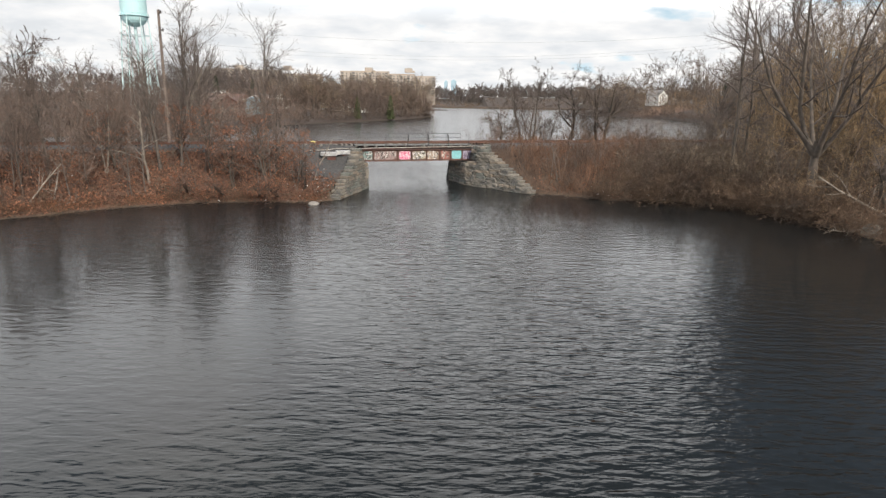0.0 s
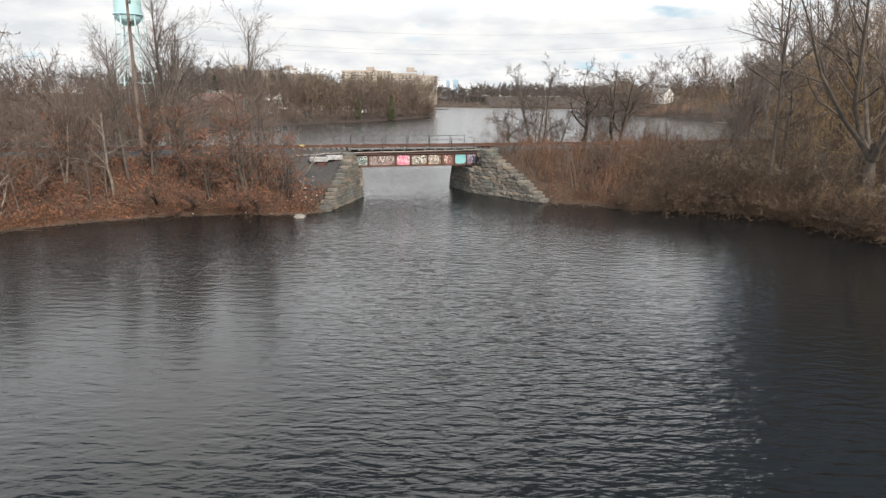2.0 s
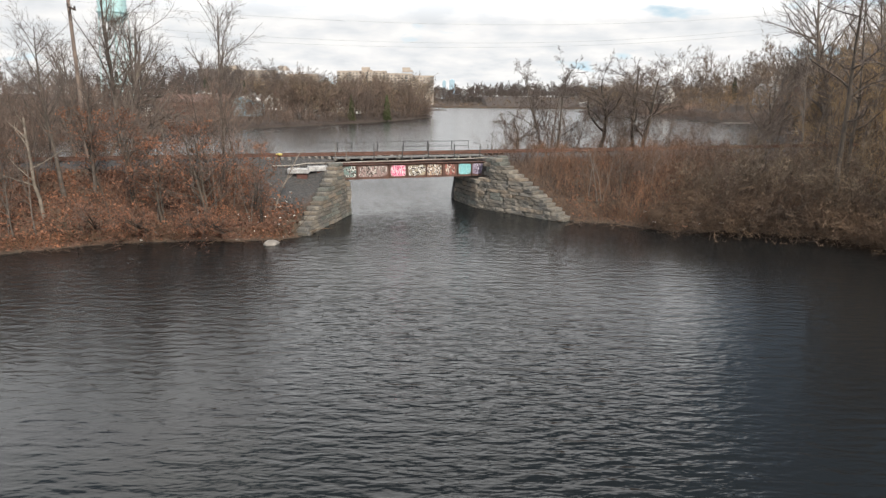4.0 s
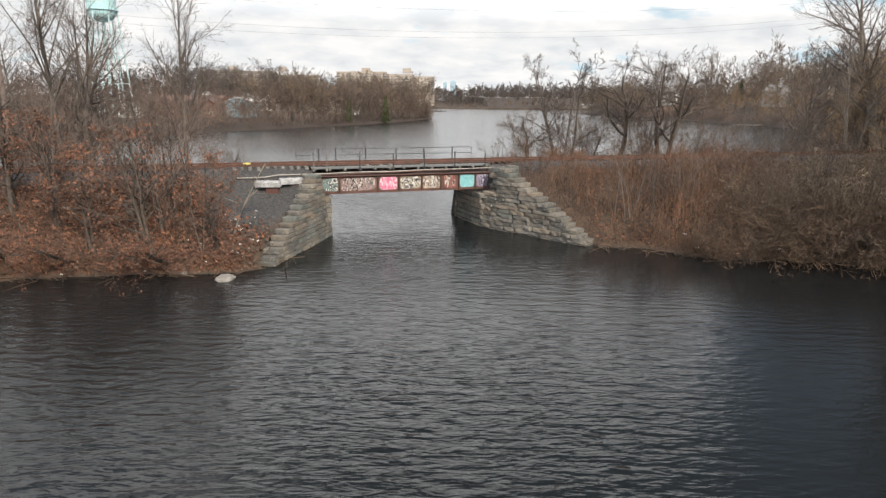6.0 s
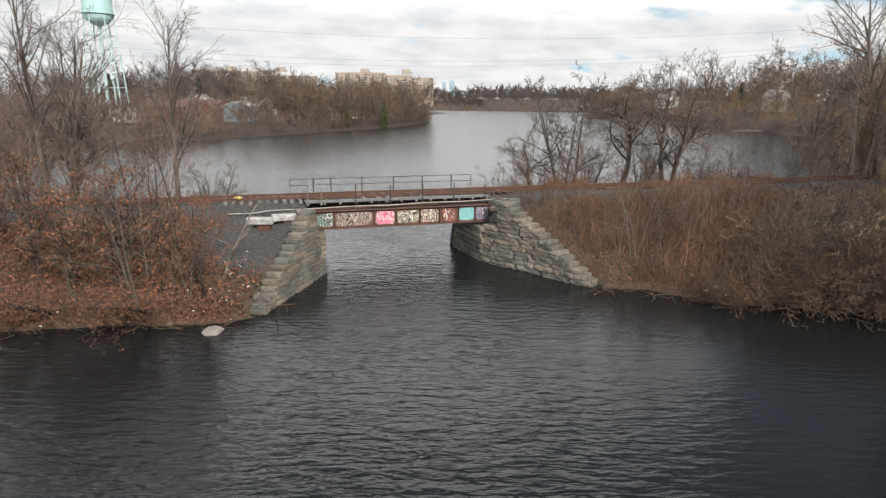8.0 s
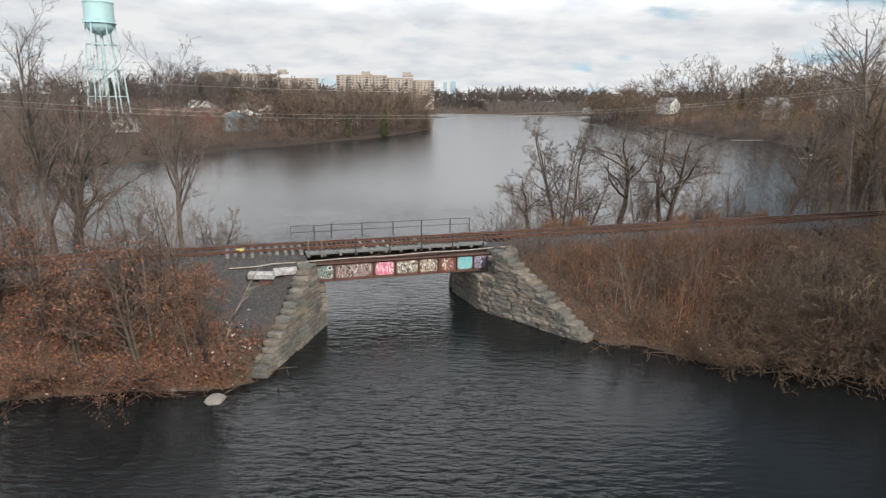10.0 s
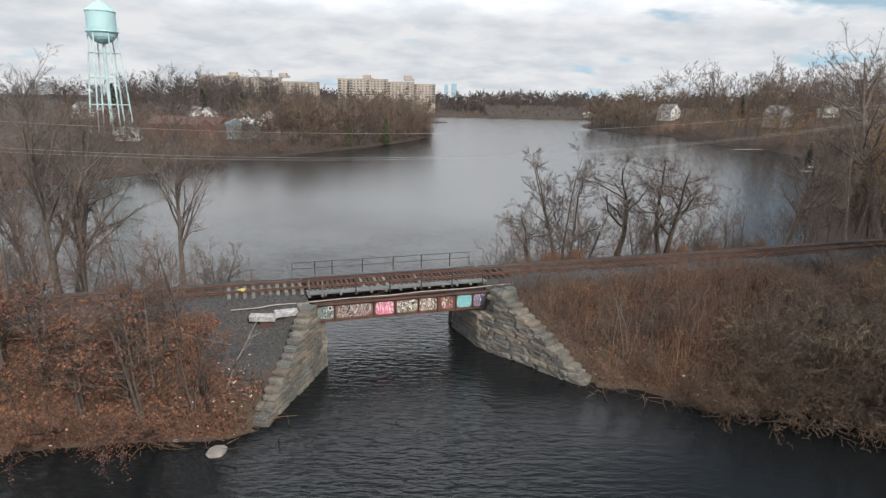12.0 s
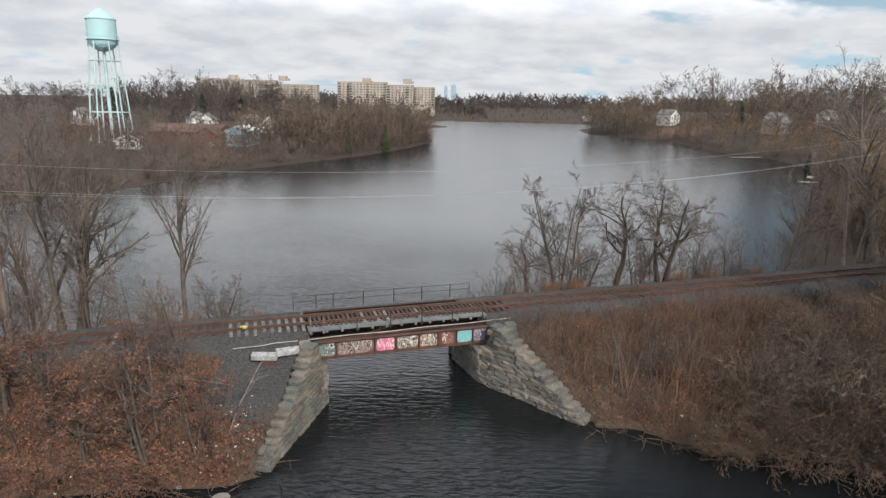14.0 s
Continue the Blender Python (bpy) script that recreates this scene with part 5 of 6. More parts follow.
MID = [wood_tree(40 + i, 11.0, 11, 7, 7, 0.024, (0.66, 0.56, 0.60)[i % 3], 0.07, (0.2, 0.3, 0.14)[i % 3], (30, 72), 0.40) for i in range(6)]
YARD_TREE = [wood_tree(46 + i, 11.0, 9, 5, 5, 0.030, (0.66, 0.58)[i % 2], 0.07, 0.18) for i in range(4)]
LOW = [wood_tree(50 + i, 4.0, 8, 4, 4, 0.024, 0.85, 0.03, 0.05, (35, 80)) for i in range(4)]
FAR = [wood_tree(60 + i, 13.5, 10, 6, 6, 0.058, (0.64, 0.54, 0.60)[i % 3], 0.07, 0.15, (32, 74), 0.40) for i in range(6)]
SHORE = [wood_tree(85 + i, 11.0, 13, 8, 8, 0.022, (0.62, 0.70, 0.56)[i % 3], 0.06, (0.14, 0.2, 0.1)[i % 3], (36, 80), 0.34) for i in range(5)]
CROWN = [wood_tree(65 + i, 12.0, 15, 9, 13, 0.017, (0.62, 0.55)[i % 2], 0.07, 0.18, (34, 76), 0.36) for i in range(5)]
MASS = [wood_tree(70 + i, 14, 9, 5, 7, 0.14, 0.84, 0.04, 0.06, (34, 84), 0.30, 0.68) for i in range(5)]
MASS_LOW = [wood_tree(75 + i, 5.5, 7, 4, 3, 0.13, 0.9, 0.02, 0.05, (35, 80)) for i in range(5)]
HOUSE_LOT = lambda a, b: (126 < a < 160 and 424 < b < 452) or (212 < a < 232 and 388 < b < 412)
YARD = lambda a, b: (-116 < a < -74 and 242 < b < 275) or (-135 < a < -112 and 238 < b < 262)
wood("woods_west", scatter(80, 1, (-75, -8, 235, 350), 1.05, 1.6, lambda a, b, d: d < 34) + scatter(130, 15, (-130, -8, 95, 345), 0.6, 1.15, lambda a, b, d: d < 24 and not YARD(a, b) and (b > 255 or b < 150 or a > -45)), MID, "woods", "bare brown trees crowding the west shore", 1)
wood("woods_west_tip", scatter(44, 37, (-46, -5, 285, 352), 1.35, 1.85, lambda a, b, d: 2 < d < 26) + scatter(40, 38, (-85, -40, 235, 330), 1.3, 1.75, lambda a, b, d: 2 < d < 30), SHORE, "woods_tip", "tall tan bare trees on the wooded point", 37)
wood("woods_west_low", scatter(260, 2, (-110, -6, 95, 345), 0.6, 1.4, lambda a, b, d: d < 5), LOW, "woods", "bare shrubs along the west waterline", 2)
wood("woods_west_yard", [(x_, y_, 0.5 + 0.045 * (i_ % 5)) for i_, (x_, y_) in enumerate(((-80, 212), (-85, 222), (-90, 232), (-94, 236), (-84, 236), (-76, 226), (-70, 215), (-97, 240), (-79, 240), (-103, 226), (-74, 205), (-99, 216), (-104, 221), (-88, 241), (-71, 232)))] + scatter(170, 11, (-130, -45, 135, 262), 0.4, 0.8, lambda a, b, d: d < 40 and not YARD(a, b)), YARD_TREE, "woods", "low bare trees in front of the brick workshops", 11)
wood("woods_west_back", scatter(160, 3, (-420, -20, 180, 690), 0.8, 1.45, lambda a, b, d: d > 20 and a > -0.75 * b and not YARD(a, b) and b > 265), FAR, "woods_far", "grey-brown bare woods between houses behind the west shore", 3)
wood("woods_west_front", scatter(40, 35, (-125, -60, 200, 240), 0.7, 1.1, lambda a, b, d: d > 3) + scatter(18, 39, (-128, -84, 214, 231), 0.75, 1.1, lambda a, b, d: d > 3), MID, "woods", "bare trees before the brick workshops", 35)
wood("woods_west_lots", scatter(130, 13, (-230, -35, 268, 430), 0.5, 0.85, lambda a, b, d: d > 14), YARD_TREE, "woods", "bare yard trees among the houses of the west shore", 13)
wood("woods_west_high", scatter(60, 27, (-260, -25, 400, 560), 1.3, 1.9, lambda a, b, d: d > 8), FAR, "woods_far", "tall bare trees standing over the west shore houses", 27)
wood("woods_west_tall", scatter(90, 14, (-330, -90, 430, 740), 1.2, 1.75), FAR, "woods_far", "tall bare trees before the apartment buildings", 14)
wood("woods_east", [(152, 429, 1.0), (129, 412, 0.9), (131, 420, 1.4), (126, 409, 1.0)] + scatter(190, 4, (50, 200, 100, 470), 0.6, 1.15, lambda a, b, d: d < 45 and not (128 < a < 160 and 426 < b < 452) and not (130 < a < 150 and 400 < b < 440)), MID, "woods_tan", "tan and brown bare trees on the east shore", 4)
wood("woods_east_near", scatter(100, 34, (95, 250, 150, 470), 0.7, 1.3, lambda a, b, d: (d < 32 or (a < 125 and b > 410)) and not (130 < a < 150 and 400 < b < 440)), MID, "woods_tan", "tan bare trees down to the east waterline", 34)
wood("woods_east_tip", scatter(40, 40, (90, 132, 416, 480), 1.5, 2.2, lambda a, b, d: 1 < d < 30 and not HOUSE_LOT(a, b)), SHORE, "woods_tip", "tall grey-brown bare trees on the point of the east shore", 40)
wood("woods_east_low", scatter(170, 36, (95, 150, 170, 420), 0.6, 1.2, lambda a, b, d: d < 5) + scatter(130, 5, (50, 150, 100, 470), 0.6, 1.3, lambda a, b, d: d < 10 and not (130 < a < 150 and 400 < b < 440)), LOW, "woods", "bare shrubs along the east waterline", 5)
wood("woods_east_back", scatter(150, 6, (80, 420, 150, 620), 0.9, 1.6, lambda a, b, d: d > 25 and a < 0.72 * b and not (128 < a < 160 and 426 < b < 452)), FAR, "woods_east", "bare woods on the rise behind the east shore", 6)
wood("woods_west_slope", scatter(250, 16, (-280, -62, 120, 330), 0.55, 1.1, lambda a, b, d: d > 6 and not YARD(a, b)), YARD_TREE, "woods", "brown bare trees about the foot of the water tower", 16)
SCRUB = [wood_tree(95 + i, 3.6, 6, 3, 3, 0.08, 0.8, 0.02, 0.05, (30, 75)) for i in range(4)]
wood("shrubs_north", scatter(380, 17, (-75, 200, 706, 800), 0.5, 1.2), SCRUB, "woods_tan", "tan bare shrubs on the flat beyond the far wall", 17)
wood("woods_north", scatter(170, 7, (-240, 380, 775, 860), 0.6, 0.95) + scatter(150, 12, (-340, 520, 870, 960), 0.95, 1.25), MASS + MASS_LOW, "woods_far", "distant grey-brown woods beyond the lake", 7)
wood("woods_north_under", scatter(330, 41, (-330, 560, 900, 1045), 1.5, 2.2) + scatter(420, 19, (-260, 420, 800, 900), 1.1, 1.7), MASS_LOW, "woods_far", "dark low trees below the far skyline woods", 41)
wood("woods_north_ridge", scatter(300, 32, (-330, 560, 940, 1040), 1.75, 2.05), MASS, "woods_far", "distant dark woods on the skyline beyond the lake", 32)
wood("woods_east_tall", [(150, 458, 2.68), (158, 455, 2.81), (166, 460, 2.44), (173, 452, 2.81), (180, 456, 2.56), (188, 450, 2.20), (146, 466, 2.32), (138, 470, 2.07), (128, 474, 1.83), (236, 398, 2.68), (244, 404, 2.81), (228, 418, 2.56), (252, 392, 2.81), (215, 424, 2.44), (203, 430, 2.32), (262, 384, 2.68), (272, 376, 2.68)]
     + scatter(80, 18, (150, 330, 300, 500), 1.6, 2.35, lambda a, b, d: d > 25 and not HOUSE_LOT(a, b) and a > 0.40 * b) + scatter(40, 29, (100, 220, 160, 330), 1.2, 1.8, lambda a, b, d: d > 10), CROWN, "woods_east", "tall dark bare trees over the east shore houses", 18)
wood("woods_west_crowns", scatter(46, 30, (-205, -108, 435, 505), 1.9, 2.5) + scatter(16, 31, (-300, -200, 400, 500), 1.4, 2.0), CROWN, "woods_far", "tall round-headed bare trees hiding the long apartment building", 30)
HAZE = []
for i in range(6):
    hr = np.random.default_rng(80 + i)
    h_t = wander(hr, np.array([[0, 0, -0.5]]), np.array([[0, 0, 1.0]]), np.array([9.5]), 6, 0.07, 0.02)
    h_r = 0.085 * np.linspace(1, 0.15, 6)[None]
    h_l, h_lr = fork(hr, h_t, h_r, 15, 0.15, 0.97, 25, 62, 0.5, 4, 0.12, 0.05, 0.5, 0.4)
    h_b, h_br = fork(hr, h_l, h_lr, 9, 0.15, 0.98, 22, 60, 0.5, 3, 0.12, 0.04, 0.6, 0.5)
    h_f, h_fr = fork(hr, h_b, h_br, 5, 0.15, 0.99, 20, 60, 0.6, 2, 0.1, 0.02, 0.7, 0.6)
    h_w = merge([tube_arrays(h_t, h_r, 5), tube_arrays(h_l, np.maximum(h_lr, 0.012), 3)])
    HAZE.append((*merge([h_w, ribbon_arrays(h_b, np.maximum(h_br, 0.008), i), ribbon_arrays(h_f, np.maximum(h_fr, 0.006), i + 9)]), 2 * len(h_w[1])))
OFF_TRACK = lambda a, b, k=4.2: abs(-(a - OX) * SU + (b - OY) * CU) > k
wood("thicket_trackside", [(15.6, 82.0, 0.75), (20.8, 84.2, 0.9), (19.6, 83.6, 0.8), (9.8, 81.0, 0.9), (7.0, 80.0, 0.65), (12.8, 82.0, 0.6), (17.9, 83.0, 0.5)] + scatter(20, 26, (2.5, 34, 77, 87.5), 0.3, 0.6, lambda a, b, d: OFF_TRACK(a, b)), HAZE, "twig_haze", "fine grey twigs of bare trees beside the track", 26)
wood("thicket_east", [(36, 57, 1.5), (34, 58, 1.3), (37, 54, 1.4), (40, 58, 1.5), (33, 62, 1.3)] + scatter(90, 21, (29, 62, 42, 76), 0.5, 1.1, lambda a, b, d: OFF_TRACK(a, b) and d > 1.5 and a > 0.70 * (b - 26)), HAZE, "twig_haze_tan", "tan bare thicket trees on the east bank", 21)
wood("thicket_east_tall", [(44, 72, 1.8), (47, 70, 1.8), (50, 75, 1.9), (42.5, 75, 1.6), (46, 78, 1.8), (53, 70, 1.8), (39, 63, 1.3)] + scatter(38, 28, (42, 74, 56, 84), 1.2, 1.7, lambda a, b, d: OFF_TRACK(a, b)), HAZE, "twig_haze_tan", "tall tan bare trees crowding the east bank", 28)
wood("thicket_east_low", scatter(60, 22, (14, 42, 52, 72), 0.25, 0.5, lambda a, b, d: OFF_TRACK(a, b, 5)), HAZE, "twig_haze", "low bare thicket on the east embankment", 22)
wood("thicket_west", scatter(115, 23, (-70, -15, 42, 66), 0.4, 0.9, lambda a, b, d: OFF_TRACK(a, b) and d > 1), HAZE, "twig_haze", "brown bare thicket trees on the west bank", 23)
wood("thicket_north", scatter(34, 24, (-70, -24, 66, 90), 0.5, 1.1, lambda a, b, d: OFF_TRACK(a, b)) + scatter(34, 25, (24, 70, 76, 108), 0.35, 0.9, lambda a, b, d: OFF_TRACK(a, b)), HAZE, "twig_haze", "bare thicket behind the railway", 24)
wood("woods_bank_east", scatter(45, 33, (40, 72, 86, 116), 1.2, 1.65, lambda a, b, d: OFF_TRACK(a, b) and a > 0.68 * (b - 27)) + scatter(75, 8, (42, 110, 62, 132), 0.9, 1.45, lambda a, b, d: abs(-(a - OX) * SU + (b - OY) * CU) > 4), HAZE, "twig_haze_tan", "tan bare trees crowding the east bank", 8)
wood("woods_bank_west", scatter(110, 9, (-115, -42, 40, 112), 0.8, 1.3, lambda a, b, d: abs(-(a - OX) * SU + (b - OY) * CU) > 4), MID, "woods", "brown bare trees crowding the west bank", 9)

# ---- water tower ----
def lathe(profile, sides, bm=None):
    """A turned shape from (radius, height) pairs."""
    bm = bm or bmesh.new()
    rings = [[bm.verts.new((r * math.cos(2 * math.pi * i / sides), r * math.sin(2 * math.pi * i / sides), z)) for i in range(sides)] for r, z in profile]
    for a, b in zip(rings, rings[1:]):
        for i in range(sides):
            bm.faces.new((a[i], a[(i + 1) % sides], b[(i + 1) % sides], b[i]))
    for ring, flip in ((rings[0], True), (rings[-1], False)):
        bm.faces.new(ring[::-1] if flip else ring)
    return bm


def water_tower(x, y):
    z0 = gz(x, y)
    t = empty("water_tower", (x, y, z0), "pale teal steel water tower on tall braced legs", "water tower")
    zb = 38.3 - z0
    bowl = [(0.7, zb - 4.0)] + [(4.75 * math.sin(a), zb - 4.0 * math.cos(a)) for a in [radians(d) for d in (20, 35, 50, 65, 80, 90)]]
    tank = part("tank", lathe(bowl + [(4.75, zb + 6.6), (4.95, zb + 6.6), (4.95, zb + 6.85)], 32), "teal", t)
    part("roof", lathe([(4.95, zb + 6.86), (2.8, zb + 8.9), (0.8, zb + 10.2), (0.35, zb + 10.3), (0.3, zb + 10.9), (0.02, zb + 11.2)], 32), "teal", tank)
    part("balcony", lathe([(4.75, zb - 0.1), (5.3, zb - 0.1), (5.3, zb + 0.05), (4.75, zb + 0.05)], 32), "teal", tank)
    rail = bmesh.new()
    for i in range(32):
        a, b = 2 * math.pi * i / 32, 2 * math.pi * (i + 1) / 32
        p, q = (5.25 * math.cos(a), 5.25 * math.sin(a)), (5.25 * math.cos(b), 5.25 * math.sin(b))
        cyl_bm((*p, zb + 0.05), (*p, zb + 1.1), 0.04, sides=4, bm=rail)
        cyl_bm((*p, zb + 1.1), (*q, zb + 1.1), 0.04, sides=4, bm=rail)
    part("railing", rail, "teal_leg", tank)
    n = 6
    top, foot = 4.6, 7.1

    def leg_at(i, z):
        a = 2 * math.pi * (i + 0.35) / n
        r = foot + (top - foot) * z / zb
        return Vector((r * math.cos(a), r * math.sin(a), z))

    for i in range(n):
        part("leg", cyl_bm(leg_at(i, -0.3), leg_at(i, zb + 0.2), 0.26, 0.23, 10), "teal_leg", t)
    levels = [zb * f for f in (0.30, 0.56, 0.80)]
    for z in levels:
        for i in range(n):
            part("strut", cyl_bm(leg_at(i, z), leg_at((i + 1) % n, z), 0.15, sides=6), "teal_leg", t)
    for za, zc in zip([0.2] + levels, levels + [zb - 0.5]):
        for i in range(n):
            bm = cyl_bm(leg_at(i, za), leg_at((i + 1) % n, zc), 0.03, sides=4)
            cyl_bm(leg_at((i + 1) % n, za), leg_at(i, zc), 0.03, sides=4, bm=bm)
            part("tie_rod", bm, "teal_leg", t)
    part("riser_pipe", cyl_bm((0, 0, -0.3), (0, 0, zb - 3.6), 0.55, sides=16), "teal_leg", t)
    for i in range(n):
        part("footing", box_bm((1.6, 1.6, 0.7), (leg_at(i, 0).x, leg_at(i, 0).y, 0.1), 0.05), "concrete", t)


water_tower(-123.4, 250.0)


# ---- buildings ----
def unit_mesh(name, mat, size):
    me = bpy.data.meshes.new(name)
    bm = box_bm(size)
    bm.to_mesh(me)
    bm.free()
    me.materials.append(M[mat])
    return me


def apartment_block(x0, x1, y, z_roof, sections, label):
    """Wings side by side: (share of the width, set back, roof drop); floors of windows and columns of balconies."""
    z0 = min(gz(x0, y), gz(x1, y)) - 1
    b = empty("apartment_building", ((x0 + x1) / 2, y, z0), label, "apartment building", "apartment buildings beyond the lake")
    win, bal, dark = unit_mesh("window", "window_glass", (1.7, 0.12, 1.25)), unit_mesh("balcony", "cream", (3.4, 1.4, 1.0)), unit_mesh("window", "window_glass", (3.2, 0.14, 2.2))
    x = x0
    cx = (x0 + x1) / 2
    for share, back, drop in sections:
        w = (x1 - x0) * share
        h = z_roof - drop - z0
        wing = part("wing", box_bm((w, 16, h), (x + w / 2 - cx, back + 8, h / 2), 0.08), "cream", b, "cream brick wing with rows of windows")
        part("parapet", box_bm((w + 0.5, 16.5, 0.6), (x + w / 2 - cx, back + 8, h + 0.3)), "tan_brick", wing)
        floors = int((h - 12) / 2.95)
        cols = int(w / 3.9)
        for f in range(floors):
            z = h - 2.2 - f * 2.95
            for c in range(cols):
                u = x + (c + 0.5) * w / cols - cx
                if c % 5 == 0:
                    o = new("window", dark)
                    p = new("balcony", bal)
                    p.parent, p.location = wing, (u, back - 0.7, z - 0.9)
                else:
                    o = new("window", win)
                o.parent, o.location = wing, (u, back - 0.04, z)
        x += w
    for f in (0.3, 0.72):
        bm = box_bm((9, 8, 5.2), (x0 + (x1 - x0) * f - cx, 8, z_roof - z0 + 2.4), 0.1)
        box_bm((4, 4, 2.2), (x0 + (x1 - x0) * f - cx + 5.5, 8, z_roof - z0 + 1.0), 0.1, bm=bm)
        part("penthouse", bm, "cream", b, "rooftop plant house")
    return b


apartment_block(-136, -21.5, 760, 40.0, ((0.13, 6, 0.0), (0.38, 0, 0.0), (0.27, 4, 2.5), (0.22, 9, 4.5)), "ten-storey cream brick apartment building above bare trees")
apartment_block(-305, -163, 770, 41.0, ((0.30, 6, 0.0), (0.36, 0, 1.0), (0.34, 8, 5.0)), "long cream brick apartment building behind bare trees")


def house(x, y, w, d, wall_h, roof_h, turn, wall, roof, label, kind="house", z=None, rows=1, ridge="y"):
    z0 = gz(x, y) if z is None else z
    e = empty(kind, (x, y, z0 - 0.6), label, "house" if kind == "house" else "building")
    e.rotation_euler = (0, 0, radians(turn))
    bm = bmesh.new()
    c = [(-w / 2, -d / 2), (w / 2, -d / 2), (w / 2, d / 2), (-w / 2, d / 2)]
    lo = [bm.verts.new((*p, 0)) for p in c]
    hi = [bm.verts.new((*p, wall_h + 0.6)) for p in c]
    g = [bm.verts.new((0, -d / 2, wall_h + roof_h + 0.6)), bm.verts.new((0, d / 2, wall_h + roof_h + 0.6))]
    bm.faces.new((lo[0], lo[1], hi[1], g[0], hi[0]))
    bm.faces.new((lo[2], lo[3], hi[3], g[1], hi[2]))
    bm.faces.new((lo[1], lo[2], hi[2], hi[1]))
    bm.faces.new((lo[3], lo[0], hi[0], hi[3]))
    bm.faces.new((hi[0], g[0], g[1], hi[3]))
    bm.faces.new((hi[1], hi[2], g[1], g[0]))
    bm.faces.new(lo[::-1])
    body = part("wall", bm, wall, e)
    slope = math.hypot(w / 2 + 0.4, roof_h)
    for s in (-1, 1):
        rot = Matrix.Rotation(s * math.atan2(roof_h, w / 2), 4, "Y")
        part("roof", box_bm((slope + 0.25, d + 0.9, 0.16), (s * (w / 4 + 0.1), 0, wall_h + roof_h / 2 + 0.72), 0.02, rot), roof, e)
    for r in range(rows):
        z = 2.1 + r * 2.8
        for k in range(max(2, int(w / 3))):
            u = -w / 2 + (k + 0.5) * w / max(2, int(w / 3))
            wn_ = part("window", box_bm((0.95, 0.1, 1.35), (u, -d / 2 - 0.03, z)), "window_glass", e)
            part("frame", box_bm((1.2, 0.08, 1.6), (u, -d / 2 - 0.01, z)), "white_siding", wn_)
        for k in range(max(2, int(d / 4))):
            v = -d / 2 + (k + 0.5) * d / max(2, int(d / 4))
            for s in (-1, 1):
                part("window", box_bm((0.1, 0.95, 1.35), (s * (w / 2 + 0.03), v, z)), "window_glass", e)
    if kind == "house":
        part("chimney", box_bm((0.7, 0.7, 1.6), (w * 0.2, d * 0.2, wall_h + roof_h + 0.5), 0.02), "red_brick", e)
    return e


house(142, 440, 9.2, 11, 6.4, 3.4, 34, "white_siding", "roof_grey", "large white-sided house on the wooded east shore", rows=2)
house(222, 400, 8.5, 10, 4.2, 3.2, -8, "white_siding", "white_siding", "white gabled house on the rise among bare trees")
house(157, 330, 8, 11, 6.2, 3.4, 20, "grey_siding", "roof_grey", "grey two-storey house among bare trees", rows=2)
house(178, 345, 8, 10, 5.0, 3.0, -15, "red_brick", "roof_grey", "small red brick house among bare trees")
house(-97, 256, 13, 27, 4.6, 2.6, 82, "red_brick", "roof_rust", "low red brick workshop with a rusty gabled roof", kind="workshop")
house(-86.5, 250, 7, 16, 4.6, 2.4, 2, "red_brick", "roof_rust", "red brick gabled shed", kind="workshop")
house(-80, 262, 8.5, 18, 5.4, 1.6, 4, "blue_siding", "white_siding", "blue metal-sided shed behind the brick workshop", kind="workshop")
house(-108, 232, 7, 10, 3.2, 2.0, 20, "white_siding", "roof_grey", "low white house by the west shore")
for i, (hx, hy_, ww, tt) in enumerate(((-120, 330, "white_siding", 10), (-104, 345, "grey_siding", -20), (-92, 338, "white_siding", 15), (-134, 352, "white_siding", 40), (-76, 352, "grey_siding", 5), (-60, 340, "white_siding", -12), (-152, 300, "red_brick", 25), (-180, 330, "white_siding", -30), (-48, 330, "white_siding", 20))):
    house(hx, hy_, 8.5, 10, 5.0, 3.0, tt, ww, "roof_grey", "%s two-storey house behind the trees of the west shore" % {"white_siding": "white", "grey_siding": "grey", "red_brick": "red brick"}[ww], rows=2)
for x, w, h in ((-38, 18, 103), (4, 29, 109)):
    tw = empty("office_tower", (x, 3400, 0), "hazy blue office tower on the skyline", "tower", "skyline towers")
    part("wall", box_bm((w, 40, h), (0, 0, h / 2), 1.0), "haze_blue", tw)
    part("roof", box_bm((w * 0.5, 20, 5), (0, 0, h + 2.5), 0.5), "haze_blue", tw)

# the low embankment wall and road along the north shore
sea = empty("retaining_wall", (60, 703, 0), "low brown retaining wall along the far shore", "wall", kind="structure")
for i in range(14):
    part("panel", box_bm((15.6, 1.2, 1.9), (-118 + i * 16, 0, 0.6), 0.1), "quay", sea)
house(152, 722, 14, 10, 3, 2.0, 0, "grey_siding", "white_siding", "low grey building on the far shore")


# ---- docks ----
def dock(x, y, length, width, turn, label):
    e = empty("dock", (x, y, 0.4), label, "dock", "docks")
    e.rotation_euler = (0, 0, radians(turn))
    n = int(length / 0.5)
    me = unit_mesh("plank", "pipe", (0.46, width, 0.07))
    for i in range(n):
        o = new("plank", me)
        o.parent, o.location = e, (-length / 2 + (i + 0.5) * 0.5, 0, 0.1)
    for i in range(4):
        for s in (-1, 1):
            part("pile", cyl_bm((-length / 2 + i * length / 3, s * width / 2, -2.0), (-length / 2 + i * length / 3, s * width / 2, 0.6), 0.12, sides=7), "pole_wood", e)


dock(118, 275, 13, 2.2, 12, "grey plank dock by the wooded east shore")
dock(98, 192.3, 8, 1.6, -8, "low pale plank dock on the lake")
dock(104, 205, 7, 2.0, 60, "small weathered dock under the trees")


